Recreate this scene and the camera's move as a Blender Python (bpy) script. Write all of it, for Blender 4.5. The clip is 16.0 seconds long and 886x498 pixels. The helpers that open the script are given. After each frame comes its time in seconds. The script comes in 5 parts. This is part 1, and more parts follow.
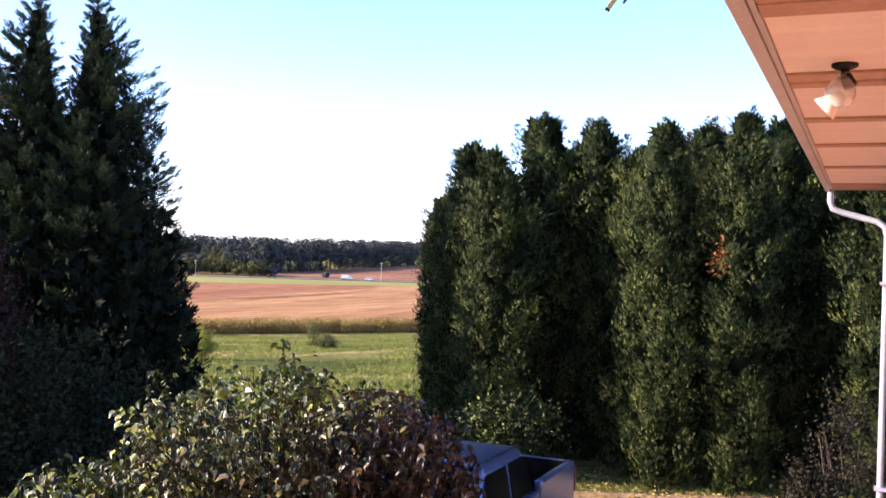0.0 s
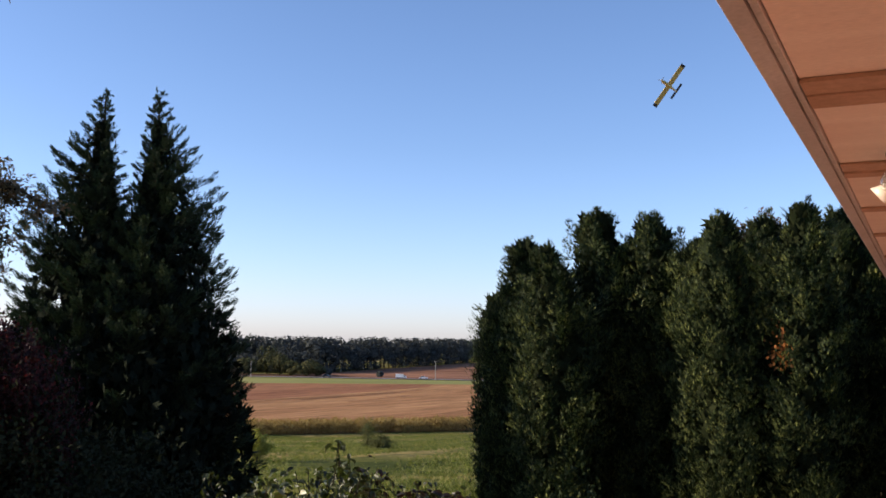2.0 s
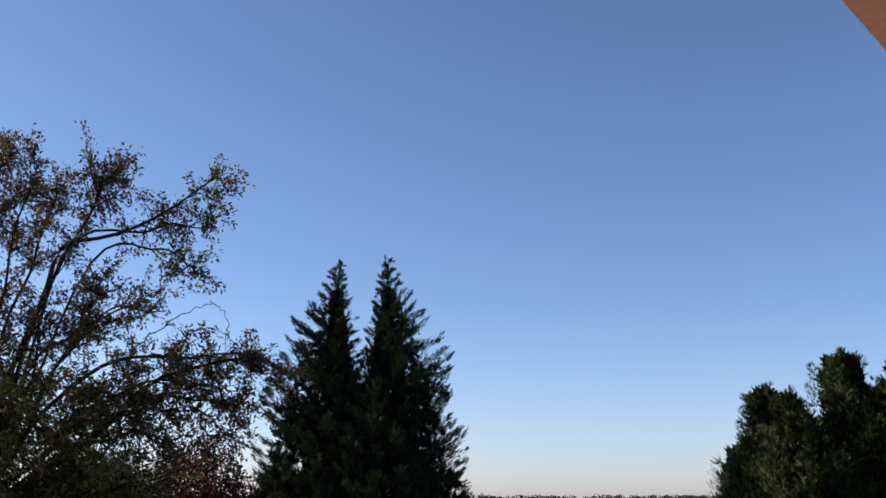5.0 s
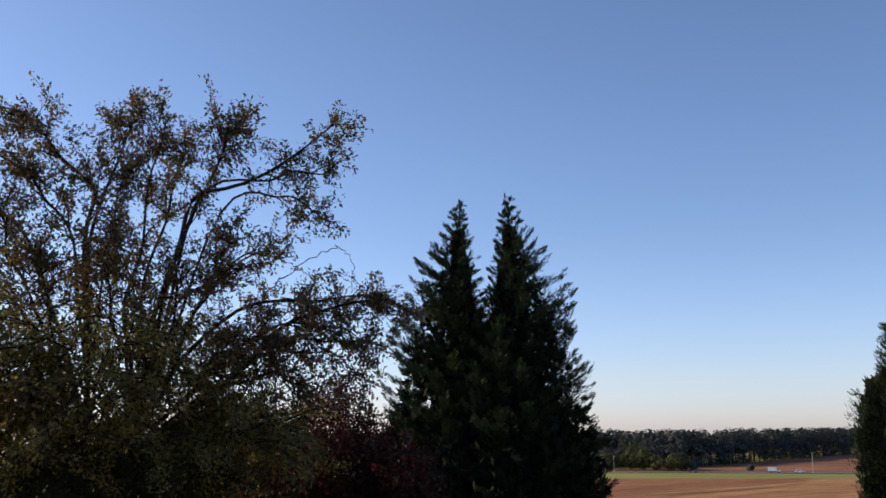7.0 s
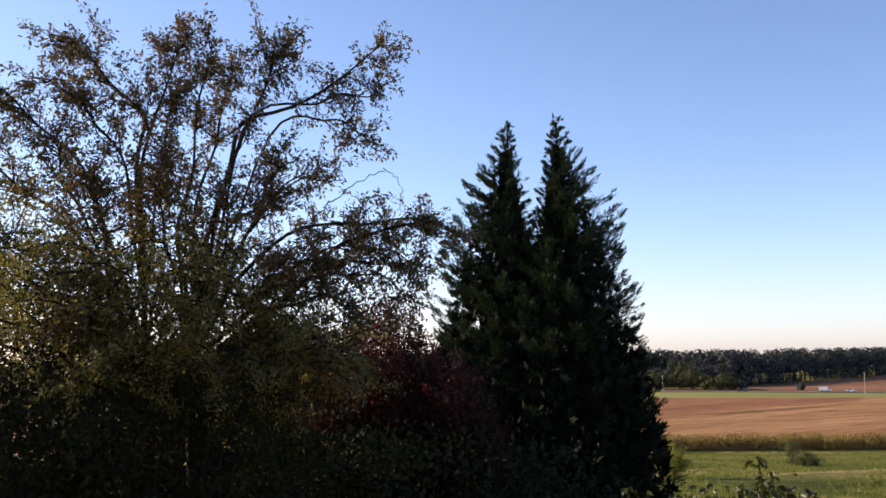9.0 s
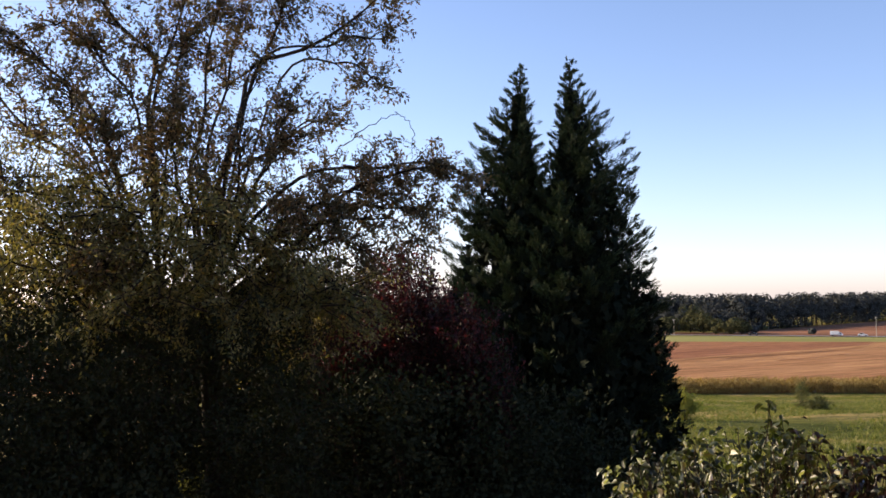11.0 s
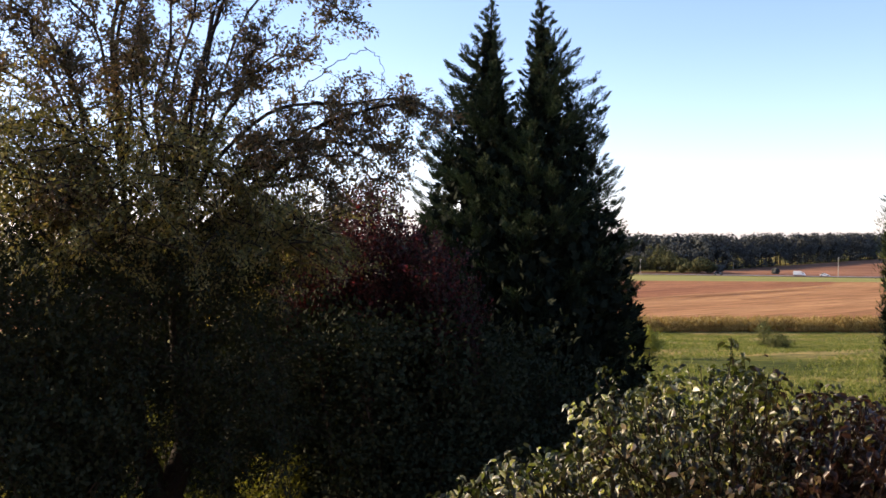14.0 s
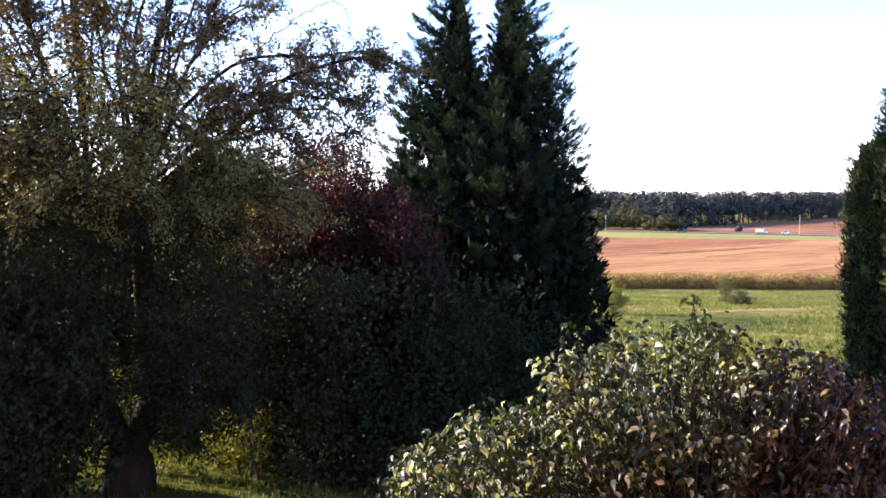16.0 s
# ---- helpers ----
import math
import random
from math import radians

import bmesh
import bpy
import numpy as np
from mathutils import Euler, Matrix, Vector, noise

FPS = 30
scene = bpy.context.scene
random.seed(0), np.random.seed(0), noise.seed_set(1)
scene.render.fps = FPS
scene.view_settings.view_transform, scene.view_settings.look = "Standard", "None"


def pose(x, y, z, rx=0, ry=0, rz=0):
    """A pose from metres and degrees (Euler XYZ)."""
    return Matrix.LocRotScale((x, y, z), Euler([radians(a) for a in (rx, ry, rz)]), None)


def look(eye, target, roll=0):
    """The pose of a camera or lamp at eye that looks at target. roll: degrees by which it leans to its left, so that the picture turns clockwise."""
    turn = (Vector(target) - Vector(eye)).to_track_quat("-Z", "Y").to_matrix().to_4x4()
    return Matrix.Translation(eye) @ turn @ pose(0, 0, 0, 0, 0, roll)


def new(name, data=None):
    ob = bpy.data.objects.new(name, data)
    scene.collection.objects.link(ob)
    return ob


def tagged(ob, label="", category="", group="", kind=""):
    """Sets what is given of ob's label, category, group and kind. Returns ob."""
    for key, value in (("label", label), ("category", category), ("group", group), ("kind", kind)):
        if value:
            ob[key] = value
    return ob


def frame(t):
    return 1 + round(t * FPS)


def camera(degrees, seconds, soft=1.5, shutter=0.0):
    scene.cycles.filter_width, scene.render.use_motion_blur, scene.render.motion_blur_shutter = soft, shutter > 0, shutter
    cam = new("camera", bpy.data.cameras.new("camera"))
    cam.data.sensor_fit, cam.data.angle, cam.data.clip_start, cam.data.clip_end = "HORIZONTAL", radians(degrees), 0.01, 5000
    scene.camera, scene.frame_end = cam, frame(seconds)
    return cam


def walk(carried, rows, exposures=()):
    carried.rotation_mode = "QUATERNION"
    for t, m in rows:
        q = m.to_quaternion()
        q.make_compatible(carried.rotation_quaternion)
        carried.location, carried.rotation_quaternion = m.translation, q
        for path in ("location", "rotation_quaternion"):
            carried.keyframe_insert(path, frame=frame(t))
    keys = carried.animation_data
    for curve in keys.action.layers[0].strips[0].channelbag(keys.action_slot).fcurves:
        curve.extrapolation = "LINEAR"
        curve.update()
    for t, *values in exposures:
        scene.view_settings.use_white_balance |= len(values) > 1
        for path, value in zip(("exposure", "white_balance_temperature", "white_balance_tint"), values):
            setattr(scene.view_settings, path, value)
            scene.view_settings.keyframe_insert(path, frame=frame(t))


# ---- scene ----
# ---- camera: held nearly still in the hand, it turns ----
cam = camera(48.7, 16.0, 1.65)
EYE = 4.5
ROWS = [
    (0.0, 0.05, 0.07, -1.75),
    (0.5, 0.43, 1.68, -1.58),
    (1.0, 0.51, 3.28, -1.17),
    (1.5, 1.57, 4.25, -1.17),
    (2.0, 3.20, 5.69, -0.89),
    (2.5, 5.74, 7.20, -0.38),
    (3.0, 8.74, 9.20, -0.09),
    (3.5, 12.18, 10.77, 0.14),
    (4.7, 16.20, 14.60, -0.02),
    (5.8, 18.70, 14.09, -0.32),
    (6.0, 19.84, 13.29, -0.26),
    (6.5, 22.10, 11.99, 0.14),
    (7.0, 23.87, 11.01, 0.43),
    (7.5, 25.13, 9.75, 0.54),
    (8.0, 26.07, 7.96, 0.45),
    (8.5, 26.24, 7.39, 0.47),
    (9.0, 26.73, 6.48, 0.54),
    (9.5, 27.37, 5.16, 0.53),
    (10.0, 27.37, 4.32, 0.42),
    (11.2, 27.46, 3.00, 0.44),
    (12.3, 27.32, 1.69, 0.42),
    (12.5, 27.06, 1.44, 0.37),
    (13.0, 26.74, 0.99, 0.32),
    (13.5, 26.40, 0.47, 0.24),
    (14.0, 25.61, -0.42, 0.03),
    (14.5, 24.66, -0.95, -0.24),
    (15.0, 24.48, -1.66, -0.18),
    (15.5, 24.29, -2.40, -0.21),
    (16.0, 23.65, -3.02, -0.42),
]
EXPOSURES = [(0.0, 1.81, 6250, 21), (0.5, 1.1, 6100, 16), (1.0, 0.6, 5950, 12), (1.5, 0.51, 6300, 12), (2.0, 0.53, 6500, 12), (3.5, 0.3, 6500, 11), (6.0, 0.18, 6600, 12),
             (8.0, 0.45, 6950, 14), (9.5, 0.78, 7150, 16), (12.5, 0.83, 7400, 18), (14.0, 1.11, 7200, 18), (14.5, 1.51, 6500, 18), (15.0, 1.71, 6400, 19), (16.0, 1.96, 6350, 20)]
SWAY = ((0.0, -0.006), (2.0, -0.006), (3.0, 0.003), (3.5, 0.003), (6.0, 0.0), (16.0, 0.0))
walk(cam, [(t, pose(float(np.interp(t, *zip(*SWAY))), 0, EYE, 90 + pitch, roll, yaw)) for t, yaw, pitch, roll in ROWS], EXPOSURES)

# ---- light ----
SUN_AZ, SUN_EL = 95.0, 20.5
world = bpy.data.worlds.new("sky")
scene.world = world
world.use_nodes = True
wn = world.node_tree.nodes
sky = wn.new("ShaderNodeTexSky")
sky.sky_type = "NISHITA"
sky.sun_disc = False
sky.sun_elevation = radians(SUN_EL)
sky.sun_rotation = radians(-SUN_AZ)
sky.air_density, sky.dust_density, sky.ozone_density = 1.0, 0.6, 3.4
clear = wn.new("ShaderNodeMix")
clear.data_type, clear.blend_type = "RGBA", "MULTIPLY"
clear.inputs[0].default_value = 1.0
clear.inputs[7].default_value = (0.935, 0.952, 1.07, 1)
world.node_tree.links.new(sky.outputs["Color"], clear.inputs[6])
# pale haze all round the horizon
height, axes, haze = wn.new("ShaderNodeTexCoord"), wn.new("ShaderNodeSeparateXYZ"), wn.new("ShaderNodeValToRGB")
for p, c in ((0.07, (1.2, 1.17, 1.28, 1)), (0.2, (1.06, 1.05, 1.09, 1))):
    haze.color_ramp.elements.new(p).color = c
haze.color_ramp.elements[0].color, haze.color_ramp.elements[-1].color = (1.3, 1.25, 1.5, 1), (1, 1, 1, 1)
haze.color_ramp.elements[-1].position = 0.42
pale = wn.new("ShaderNodeMix")
pale.data_type, pale.blend_type = "RGBA", "MULTIPLY"
pale.inputs[0].default_value = 1.0
world.node_tree.links.new(height.outputs["Generated"], axes.inputs[0])
world.node_tree.links.new(axes.outputs["Z"], haze.inputs["Fac"])
world.node_tree.links.new(clear.outputs[2], pale.inputs[6])
world.node_tree.links.new(haze.outputs["Color"], pale.inputs[7])
world.node_tree.links.new(pale.outputs[2], wn["Background"].inputs["Color"])
wn["Background"].inputs["Strength"].default_value = 0.13

sun_data = bpy.data.lights.new("sun", "SUN")
sun_data.energy = 5.0
sun_data.angle = radians(0.6)
sun_data.color = (1.0, 0.85, 0.64)
sun = new("sun", sun_data)
sa, se = radians(SUN_AZ), radians(SUN_EL)
SUN_DIR = Vector((-math.sin(sa) * math.cos(se), math.cos(sa) * math.cos(se), math.sin(se)))
sun.matrix_world = look(SUN_DIR * 60 + Vector((0, 0, 20)), (0, 0, 20))


# ---- materials ----
def node_material(name):
    m = bpy.data.materials.new(name)
    m.use_nodes = True
    nt = m.node_tree
    return m, nt, nt.nodes["Principled BSDF"]


def ramp(nt, stops):
    r = nt.nodes.new("ShaderNodeValToRGB")
    while len(r.color_ramp.elements) < len(stops):
        r.color_ramp.elements.new(0.5)
    for e, (p, c) in zip(r.color_ramp.elements, stops):
        e.position, e.color = p, (*c, 1)
    return r


def noise_node(nt, scale, detail=4.0, rough=0.6, stretch=None):
    co = nt.nodes.new("ShaderNodeTexCoord")
    n = nt.nodes.new("ShaderNodeTexNoise")
    n.inputs["Scale"].default_value = scale
    n.inputs["Detail"].default_value = detail
    n.inputs["Roughness"].default_value = rough
    src = co.outputs["Object"]
    if stretch:
        mp = nt.nodes.new("ShaderNodeMapping")
        mp.inputs["Scale"].default_value = stretch
        nt.links.new(src, mp.inputs["Vector"])
        src = mp.outputs["Vector"]
    nt.links.new(src, n.inputs["Vector"])
    return n


def mixed(nt, fac, a, b, mode="MIX"):
    m = nt.nodes.new("ShaderNodeMix")
    m.data_type, m.blend_type = "RGBA", mode
    for socket, value in ((m.inputs[0], fac), (m.inputs[6], a), (m.inputs[7], b)):
        if isinstance(value, (int, float)):
            socket.default_value = value
        elif isinstance(value, tuple):
            socket.default_value = (*value, 1)
        else:
            nt.links.new(value, socket)
    return m.outputs[2]


def surface(name, dark, light, scale=8.0, fine=60.0, rough=0.7, metal=0.0, bump=0.2, stretch=None, gloss=0.4):
    """A worn surface: large stains between two colours, with fine grain and relief."""
    m, nt, b = node_material(name)
    n1, n2 = noise_node(nt, scale, 5, 0.6, stretch), noise_node(nt, fine, 3, 0.6, stretch)
    c = ramp(nt, ((0.3, dark), (0.7, light)))
    nt.links.new(n1.outputs["Fac"], c.inputs["Fac"])
    grain = ramp(nt, ((0.2, (0.75, 0.75, 0.75)), (0.8, (1.1, 1.1, 1.1))))
    nt.links.new(n2.outputs["Fac"], grain.inputs["Fac"])
    col = mixed(nt, 1.0, c.outputs["Color"], grain.outputs["Color"], "MULTIPLY")
    nt.links.new(col, b.inputs["Base Color"])
    b.inputs["Roughness"].default_value, b.inputs["Metallic"].default_value = rough, metal
    b.inputs["Specular IOR Level"].default_value = gloss
    if bump:
        bp = nt.nodes.new("ShaderNodeBump")
        bp.inputs["Strength"].default_value, bp.inputs["Distance"].default_value = bump, 0.02
        nt.links.new(n2.outputs["Fac"], bp.inputs["Height"])
        nt.links.new(bp.outputs["Normal"], b.inputs["Normal"])
    return m


def foliage(name, stops, through_colour, rough=0.45, through_share=0.35, gloss=0.4, patch=1.5, single=0.55):
    """Leaves: each its own shade, patches of colour over the crown, and light that shines through."""
    m, nt, b = node_material(name)
    geo = nt.nodes.new("ShaderNodeNewGeometry")
    n = noise_node(nt, patch, 2)
    add = nt.nodes.new("ShaderNodeMath")
    add.operation = "MULTIPLY_ADD"
    add.inputs[1].default_value, add.inputs[2].default_value = single, 0.225 - 0.5 * single
    nt.links.new(geo.outputs["Random Per Island"], add.inputs[0])
    add2 = nt.nodes.new("ShaderNodeMath")
    add2.operation = "MULTIPLY_ADD"
    add2.inputs[1].default_value = 0.5
    nt.links.new(n.outputs["Fac"], add2.inputs[0])
    nt.links.new(add.outputs[0], add2.inputs[2])
    c = ramp(nt, stops)
    nt.links.new(add2.outputs[0], c.inputs["Fac"])
    nt.links.new(c.outputs["Color"], b.inputs["Base Color"])
    b.inputs["Roughness"].default_value = rough
    b.inputs["Specular IOR Level"].default_value = gloss
    tr = nt.nodes.new("ShaderNodeBsdfTranslucent")
    nt.links.new(mixed(nt, 1.0, c.outputs["Color"], through_colour, "MULTIPLY"), tr.inputs["Color"])
    mix = nt.nodes.new("ShaderNodeMixShader")
    mix.inputs[0].default_value = through_share
    nt.links.new(b.outputs[0], mix.inputs[1])
    nt.links.new(tr.outputs[0], mix.inputs[2])
    nt.links.new(mix.outputs[0], nt.nodes["Material Output"].inputs["Surface"])
    return m


def plain(name, colour, rough=0.5, metal=0.0, gloss=0.5):
    m, nt, b = node_material(name)
    n = noise_node(nt, 25.0, 3)
    c = ramp(nt, ((0.3, tuple(v * 0.82 for v in colour)), (0.7, tuple(min(1, v * 1.08) for v in colour))))
    nt.links.new(n.outputs["Fac"], c.inputs["Fac"])
    nt.links.new(c.outputs["Color"], b.inputs["Base Color"])
    b.inputs["Roughness"].default_value, b.inputs["Metallic"].default_value = rough, metal
    b.inputs["Specular IOR Level"].default_value = gloss
    return m


def glassy(name, tint=(1, 1, 1), rough=0.02, clear=1.0):
    m, nt, b = node_material(name)
    b.inputs["Base Color"].default_value = (*tint, 1)
    b.inputs["Roughness"].default_value = rough
    b.inputs["Transmission Weight"].default_value = clear
    b.inputs["IOR"].default_value = 1.45
    return m


def ground_material():
    """Grass over the whole land: tufts, mown bands and drier patches."""
    m, nt, b = node_material("meadow_grass_ground")
    big, mid, fine = noise_node(nt, 0.035, 4, 0.6, (1, 2.5, 1)), noise_node(nt, 0.45, 8, 0.75, (0.7, 1.0, 1)), noise_node(nt, 2.2, 5, 0.75)
    c1 = ramp(nt, ((0.32, (0.062, 0.074, 0.02)), (0.44, (0.095, 0.102, 0.028)), (0.51, (0.15, 0.137, 0.046)), (0.59, (0.25, 0.195, 0.088))))
    nt.links.new(big.outputs["Fac"], c1.inputs["Fac"])
    c2 = ramp(nt, ((0.38, (0.33, 0.38, 0.3)), (0.49, (0.9, 0.92, 0.85)), (0.62, (1.45, 1.3, 1.1))))
    nt.links.new(mid.outputs["Fac"], c2.inputs["Fac"])
    c3 = ramp(nt, ((0.25, (0.55, 0.55, 0.55)), (0.75, (1.3, 1.3, 1.2))))
    nt.links.new(fine.outputs["Fac"], c3.inputs["Fac"])
    col = mixed(nt, 1.0, mixed(nt, 1.0, c1.outputs["Color"], c2.outputs["Color"], "MULTIPLY"), c3.outputs["Color"], "MULTIPLY")
    nt.links.new(col, b.inputs["Base Color"])
    b.inputs["Roughness"].default_value = 0.95
    b.inputs["Specular IOR Level"].default_value = 0.03
    bp = nt.nodes.new("ShaderNodeBump")
    bp.inputs["Strength"].default_value, bp.inputs["Distance"].default_value = 0.4, 0.15
    nt.links.new(mid.outputs["Fac"], bp.inputs["Height"])
    nt.links.new(bp.outputs["Normal"], b.inputs["Normal"])
    return m


def field_material(name, dark, light, row_turn, row_scale=0.3):
    """Cut stubble in drilled rows, with broad bands of bare soil."""
    m, nt, b = node_material(name)
    co, mp = nt.nodes.new("ShaderNodeTexCoord"), nt.nodes.new("ShaderNodeMapping")
    mp.vector_type = "TEXTURE"
    mp.inputs["Rotation"].default_value = (0, 0, radians(row_turn))
    mp.inputs["Scale"].default_value = (62, 8.3, 1)
    nt.links.new(co.outputs["Object"], mp.inputs["Vector"])
    bands = nt.nodes.new("ShaderNodeTexNoise")
    bands.inputs["Scale"].default_value, bands.inputs["Detail"].default_value = row_scale, 5
    nt.links.new(mp.outputs["Vector"], bands.inputs["Vector"])
    c1 = ramp(nt, ((0.36, dark), (0.62, light)))
    nt.links.new(bands.outputs["Fac"], c1.inputs["Fac"])
    mp2, fine = nt.nodes.new("ShaderNodeMapping"), nt.nodes.new("ShaderNodeTexNoise")
    mp2.vector_type = "TEXTURE"
    mp2.inputs["Rotation"].default_value = (0, 0, radians(row_turn))
    mp2.inputs["Scale"].default_value = (26, 2.6, 1)
    nt.links.new(co.outputs["Object"], mp2.inputs["Vector"])
    nt.links.new(mp2.outputs["Vector"], fine.inputs["Vector"])
    fine.inputs["Scale"].default_value, fine.inputs["Detail"].default_value, fine.inputs["Roughness"].default_value = 1.0, 8, 0.72
    c2 = ramp(nt, ((0.38, (0.58, 0.55, 0.5)), (0.62, (1.3, 1.3, 1.32))))
    nt.links.new(fine.outputs["Fac"], c2.inputs["Fac"])
    nt.links.new(mixed(nt, 1.0, c1.outputs["Color"], c2.outputs["Color"], "MULTIPLY"), b.inputs["Base Color"])
    b.inputs["Roughness"].default_value = 0.95
    b.inputs["Specular IOR Level"].default_value = 0.1
    return m


GRASS = ground_material()
FIELD = field_material("harvested_stubble", (0.235, 0.106, 0.042), (0.365, 0.19, 0.081), 64)
TRACK = field_material("flattened_pale_stubble", (0.33, 0.168, 0.072), (0.44, 0.235, 0.102), 64)
RUT = field_material("bare_wheel_rut", (0.17, 0.075, 0.034), (0.27, 0.125, 0.055), 64)
WEDGE = field_material("soil_and_thin_stubble", (0.21, 0.083, 0.037), (0.29, 0.128, 0.058), 64)
FIELD_TREE = foliage("field_tree_leaf", ((0.1, (0.04, 0.046, 0.024)), (0.5, (0.072, 0.074, 0.036)), (0.85, (0.115, 0.1, 0.046))), (1.1, 1.2, 0.6), 0.9, 0.15, 0.05, 0.2)
SOIL = field_material("bare_brown_soil", (0.17, 0.078, 0.044), (0.27, 0.13, 0.072), 4)
GREEN_STRIP = surface("young_green_crop", (0.2, 0.2, 0.055), (0.3, 0.285, 0.09), 0.05, 2.0, 0.9, 0, 0.2, (0.3, 1, 1), 0.1)
ASPHALT = surface("pale_worn_asphalt", (0.16, 0.16, 0.17), (0.24, 0.24, 0.25), 0.2, 8, 0.8)
DIRT = surface("gravel_and_leaf_litter", (0.22, 0.14, 0.08), (0.46, 0.32, 0.2), 1.2, 14, 0.95, 0, 0.7, None, 0.1)
# dark and bright stops put shaded gaps and sunlit tufts into the colour
ARBOR = foliage("arborvitae_foliage", ((0.28, (0.01, 0.018, 0.007)), (0.5, (0.024, 0.037, 0.013)), (0.62, (0.135, 0.15, 0.042)), (0.76, (0.34, 0.315, 0.11))), (1.0, 1.3, 0.5), 0.6, 0.1, 0.15, 1.9, 0.28)
# shade deep in the arborvitae is put into this twig colour
ARBOR_IN = foliage("shade_dark_arborvitae_twigs", ((0.1, (0.008, 0.013, 0.005)), (0.8, (0.02, 0.024, 0.009))), (1, 1, 0.6), 0.8, 0.02, 0.05)
CEDAR = foliage("cedar_foliage", ((0.2, (0.012, 0.021, 0.014)), (0.46, (0.031, 0.047, 0.027)), (0.62, (0.066, 0.088, 0.04)), (0.8, (0.1, 0.11, 0.052))), (0.9, 1.2, 0.7), 0.7, 0.08, 0.1, 1.1, 0.3)
# cedar twigs darkened to stand for shade inside the crown
CEDAR_IN = foliage("shade_dark_cedar_twigs", ((0.1, (0.008, 0.013, 0.008)), (0.8, (0.018, 0.023, 0.014))), (1, 1, 0.7), 0.8, 0.03, 0.05)
APPLE = foliage("apple_leaf", ((0.05, (0.046, 0.048, 0.024)), (0.45, (0.09, 0.076, 0.038)), (0.7, (0.155, 0.105, 0.056)), (0.9, (0.19, 0.11, 0.062))), (1.45, 1.25, 0.65), 0.45, 0.3, 0.3)
# greener low leaves, made lighter and yellower to put sunlight into their colour
APPLE_LOW = foliage("sun_lightened_apple_leaf", ((0.12, (0.06, 0.066, 0.028)), (0.42, (0.125, 0.12, 0.046)), (0.6, (0.2, 0.175, 0.068)), (0.85, (0.27, 0.215, 0.09))), (1.5, 1.45, 0.6), 0.5, 0.36, 0.3)
PLUM = foliage("purple_plum_leaf", ((0.15, (0.01, 0.006, 0.007)), (0.52, (0.032, 0.013, 0.014)), (0.76, (0.12, 0.038, 0.04)), (0.9, (0.22, 0.085, 0.08))), (1.7, 0.75, 0.6), 0.5, 0.34, 0.2, 0.9)
# near-black green: the shade beneath the trees is put into this leaf colour
UNDER = foliage("shade_darkened_leaf", ((0.1, (0.013, 0.017, 0.011)), (0.5, (0.024, 0.03, 0.016)), (0.85, (0.05, 0.054, 0.027))), (1.2, 1.3, 0.6), 0.7, 0.12, 0.06, 1.2, 0.32)
# pale last stop paints sun glints on some leaves
FORE = foliage("dogwood_leaf", ((0.2, (0.01, 0.014, 0.006)), (0.48, (0.023, 0.03, 0.01)), (0.62, (0.07, 0.085, 0.024)), (0.78, (0.48, 0.47, 0.36))), (1.6, 1.9, 0.45), 0.45, 0.2, 0.4, 1.6, 0.7)
# autumn brown taken darker for shade; pale last stop adds painted glints
FORE_RED = foliage("reddening_dogwood_leaf", ((0.15, (0.009, 0.007, 0.005)), (0.56, (0.018, 0.011, 0.007)), (0.8, (0.032, 0.022, 0.015)), (0.96, (0.2, 0.16, 0.12))), (1.4, 1.0, 0.5), 0.4, 0.1, 0.4, 1.6, 0.7)
# bluish grey puts the haze of distance into the leaf colour
WOODS = foliage("hazed_far_wood_leaf", ((0.1, (0.045, 0.054, 0.05)), (0.42, (0.064, 0.071, 0.07)), (0.6, (0.082, 0.083, 0.074)), (0.8, (0.105, 0.094, 0.07))), (1, 1.1, 0.8), 0.95, 0.1, 0.02, 0.06, 0.16)
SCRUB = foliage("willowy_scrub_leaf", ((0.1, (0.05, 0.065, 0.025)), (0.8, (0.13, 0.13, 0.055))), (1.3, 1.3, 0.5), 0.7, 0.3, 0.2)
# lighter copy of the scrub leaf, with sunlight put into its colour
SCRUB_LIGHT = foliage("sun_lightened_scrub_leaf", ((0.1, (0.12, 0.14, 0.03)), (0.8, (0.28, 0.27, 0.07))), (1.3, 1.3, 0.5), 0.7, 0.35, 0.2)
CORN = foliage("dry_corn", ((0.1, (0.15, 0.095, 0.033)), (0.45, (0.335, 0.235, 0.08)), (0.8, (0.55, 0.42, 0.16))), (1.2, 1.1, 0.6), 0.7, 0.3, 0.2, 0.25, 0.45)
BLADE = foliage("grass_blade", ((0.2, (0.045, 0.065, 0.018)), (0.4, (0.1, 0.125, 0.033)), (0.55, (0.16, 0.17, 0.055)), (0.75, (0.26, 0.23, 0.1))), (1.3, 1.4, 0.4), 0.7, 0.3, 0.1, 0.13)
LITTER = foliage("fallen_leaf", ((0.1, (0.2, 0.1, 0.03)), (0.5, (0.4, 0.25, 0.07)), (0.85, (0.5, 0.4, 0.2))), (1, 1, 1), 0.7, 0.1, 0.2)
ORANGE = foliage("orange_creeper_leaf", ((0.1, (0.2, 0.07, 0.02)), (0.8, (0.5, 0.2, 0.05))), (1.3, 1, 0.6), 0.6, 0.3, 0.2)
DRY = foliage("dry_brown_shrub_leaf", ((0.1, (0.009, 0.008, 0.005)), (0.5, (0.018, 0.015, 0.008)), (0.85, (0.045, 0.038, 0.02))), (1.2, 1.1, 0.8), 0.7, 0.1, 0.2)
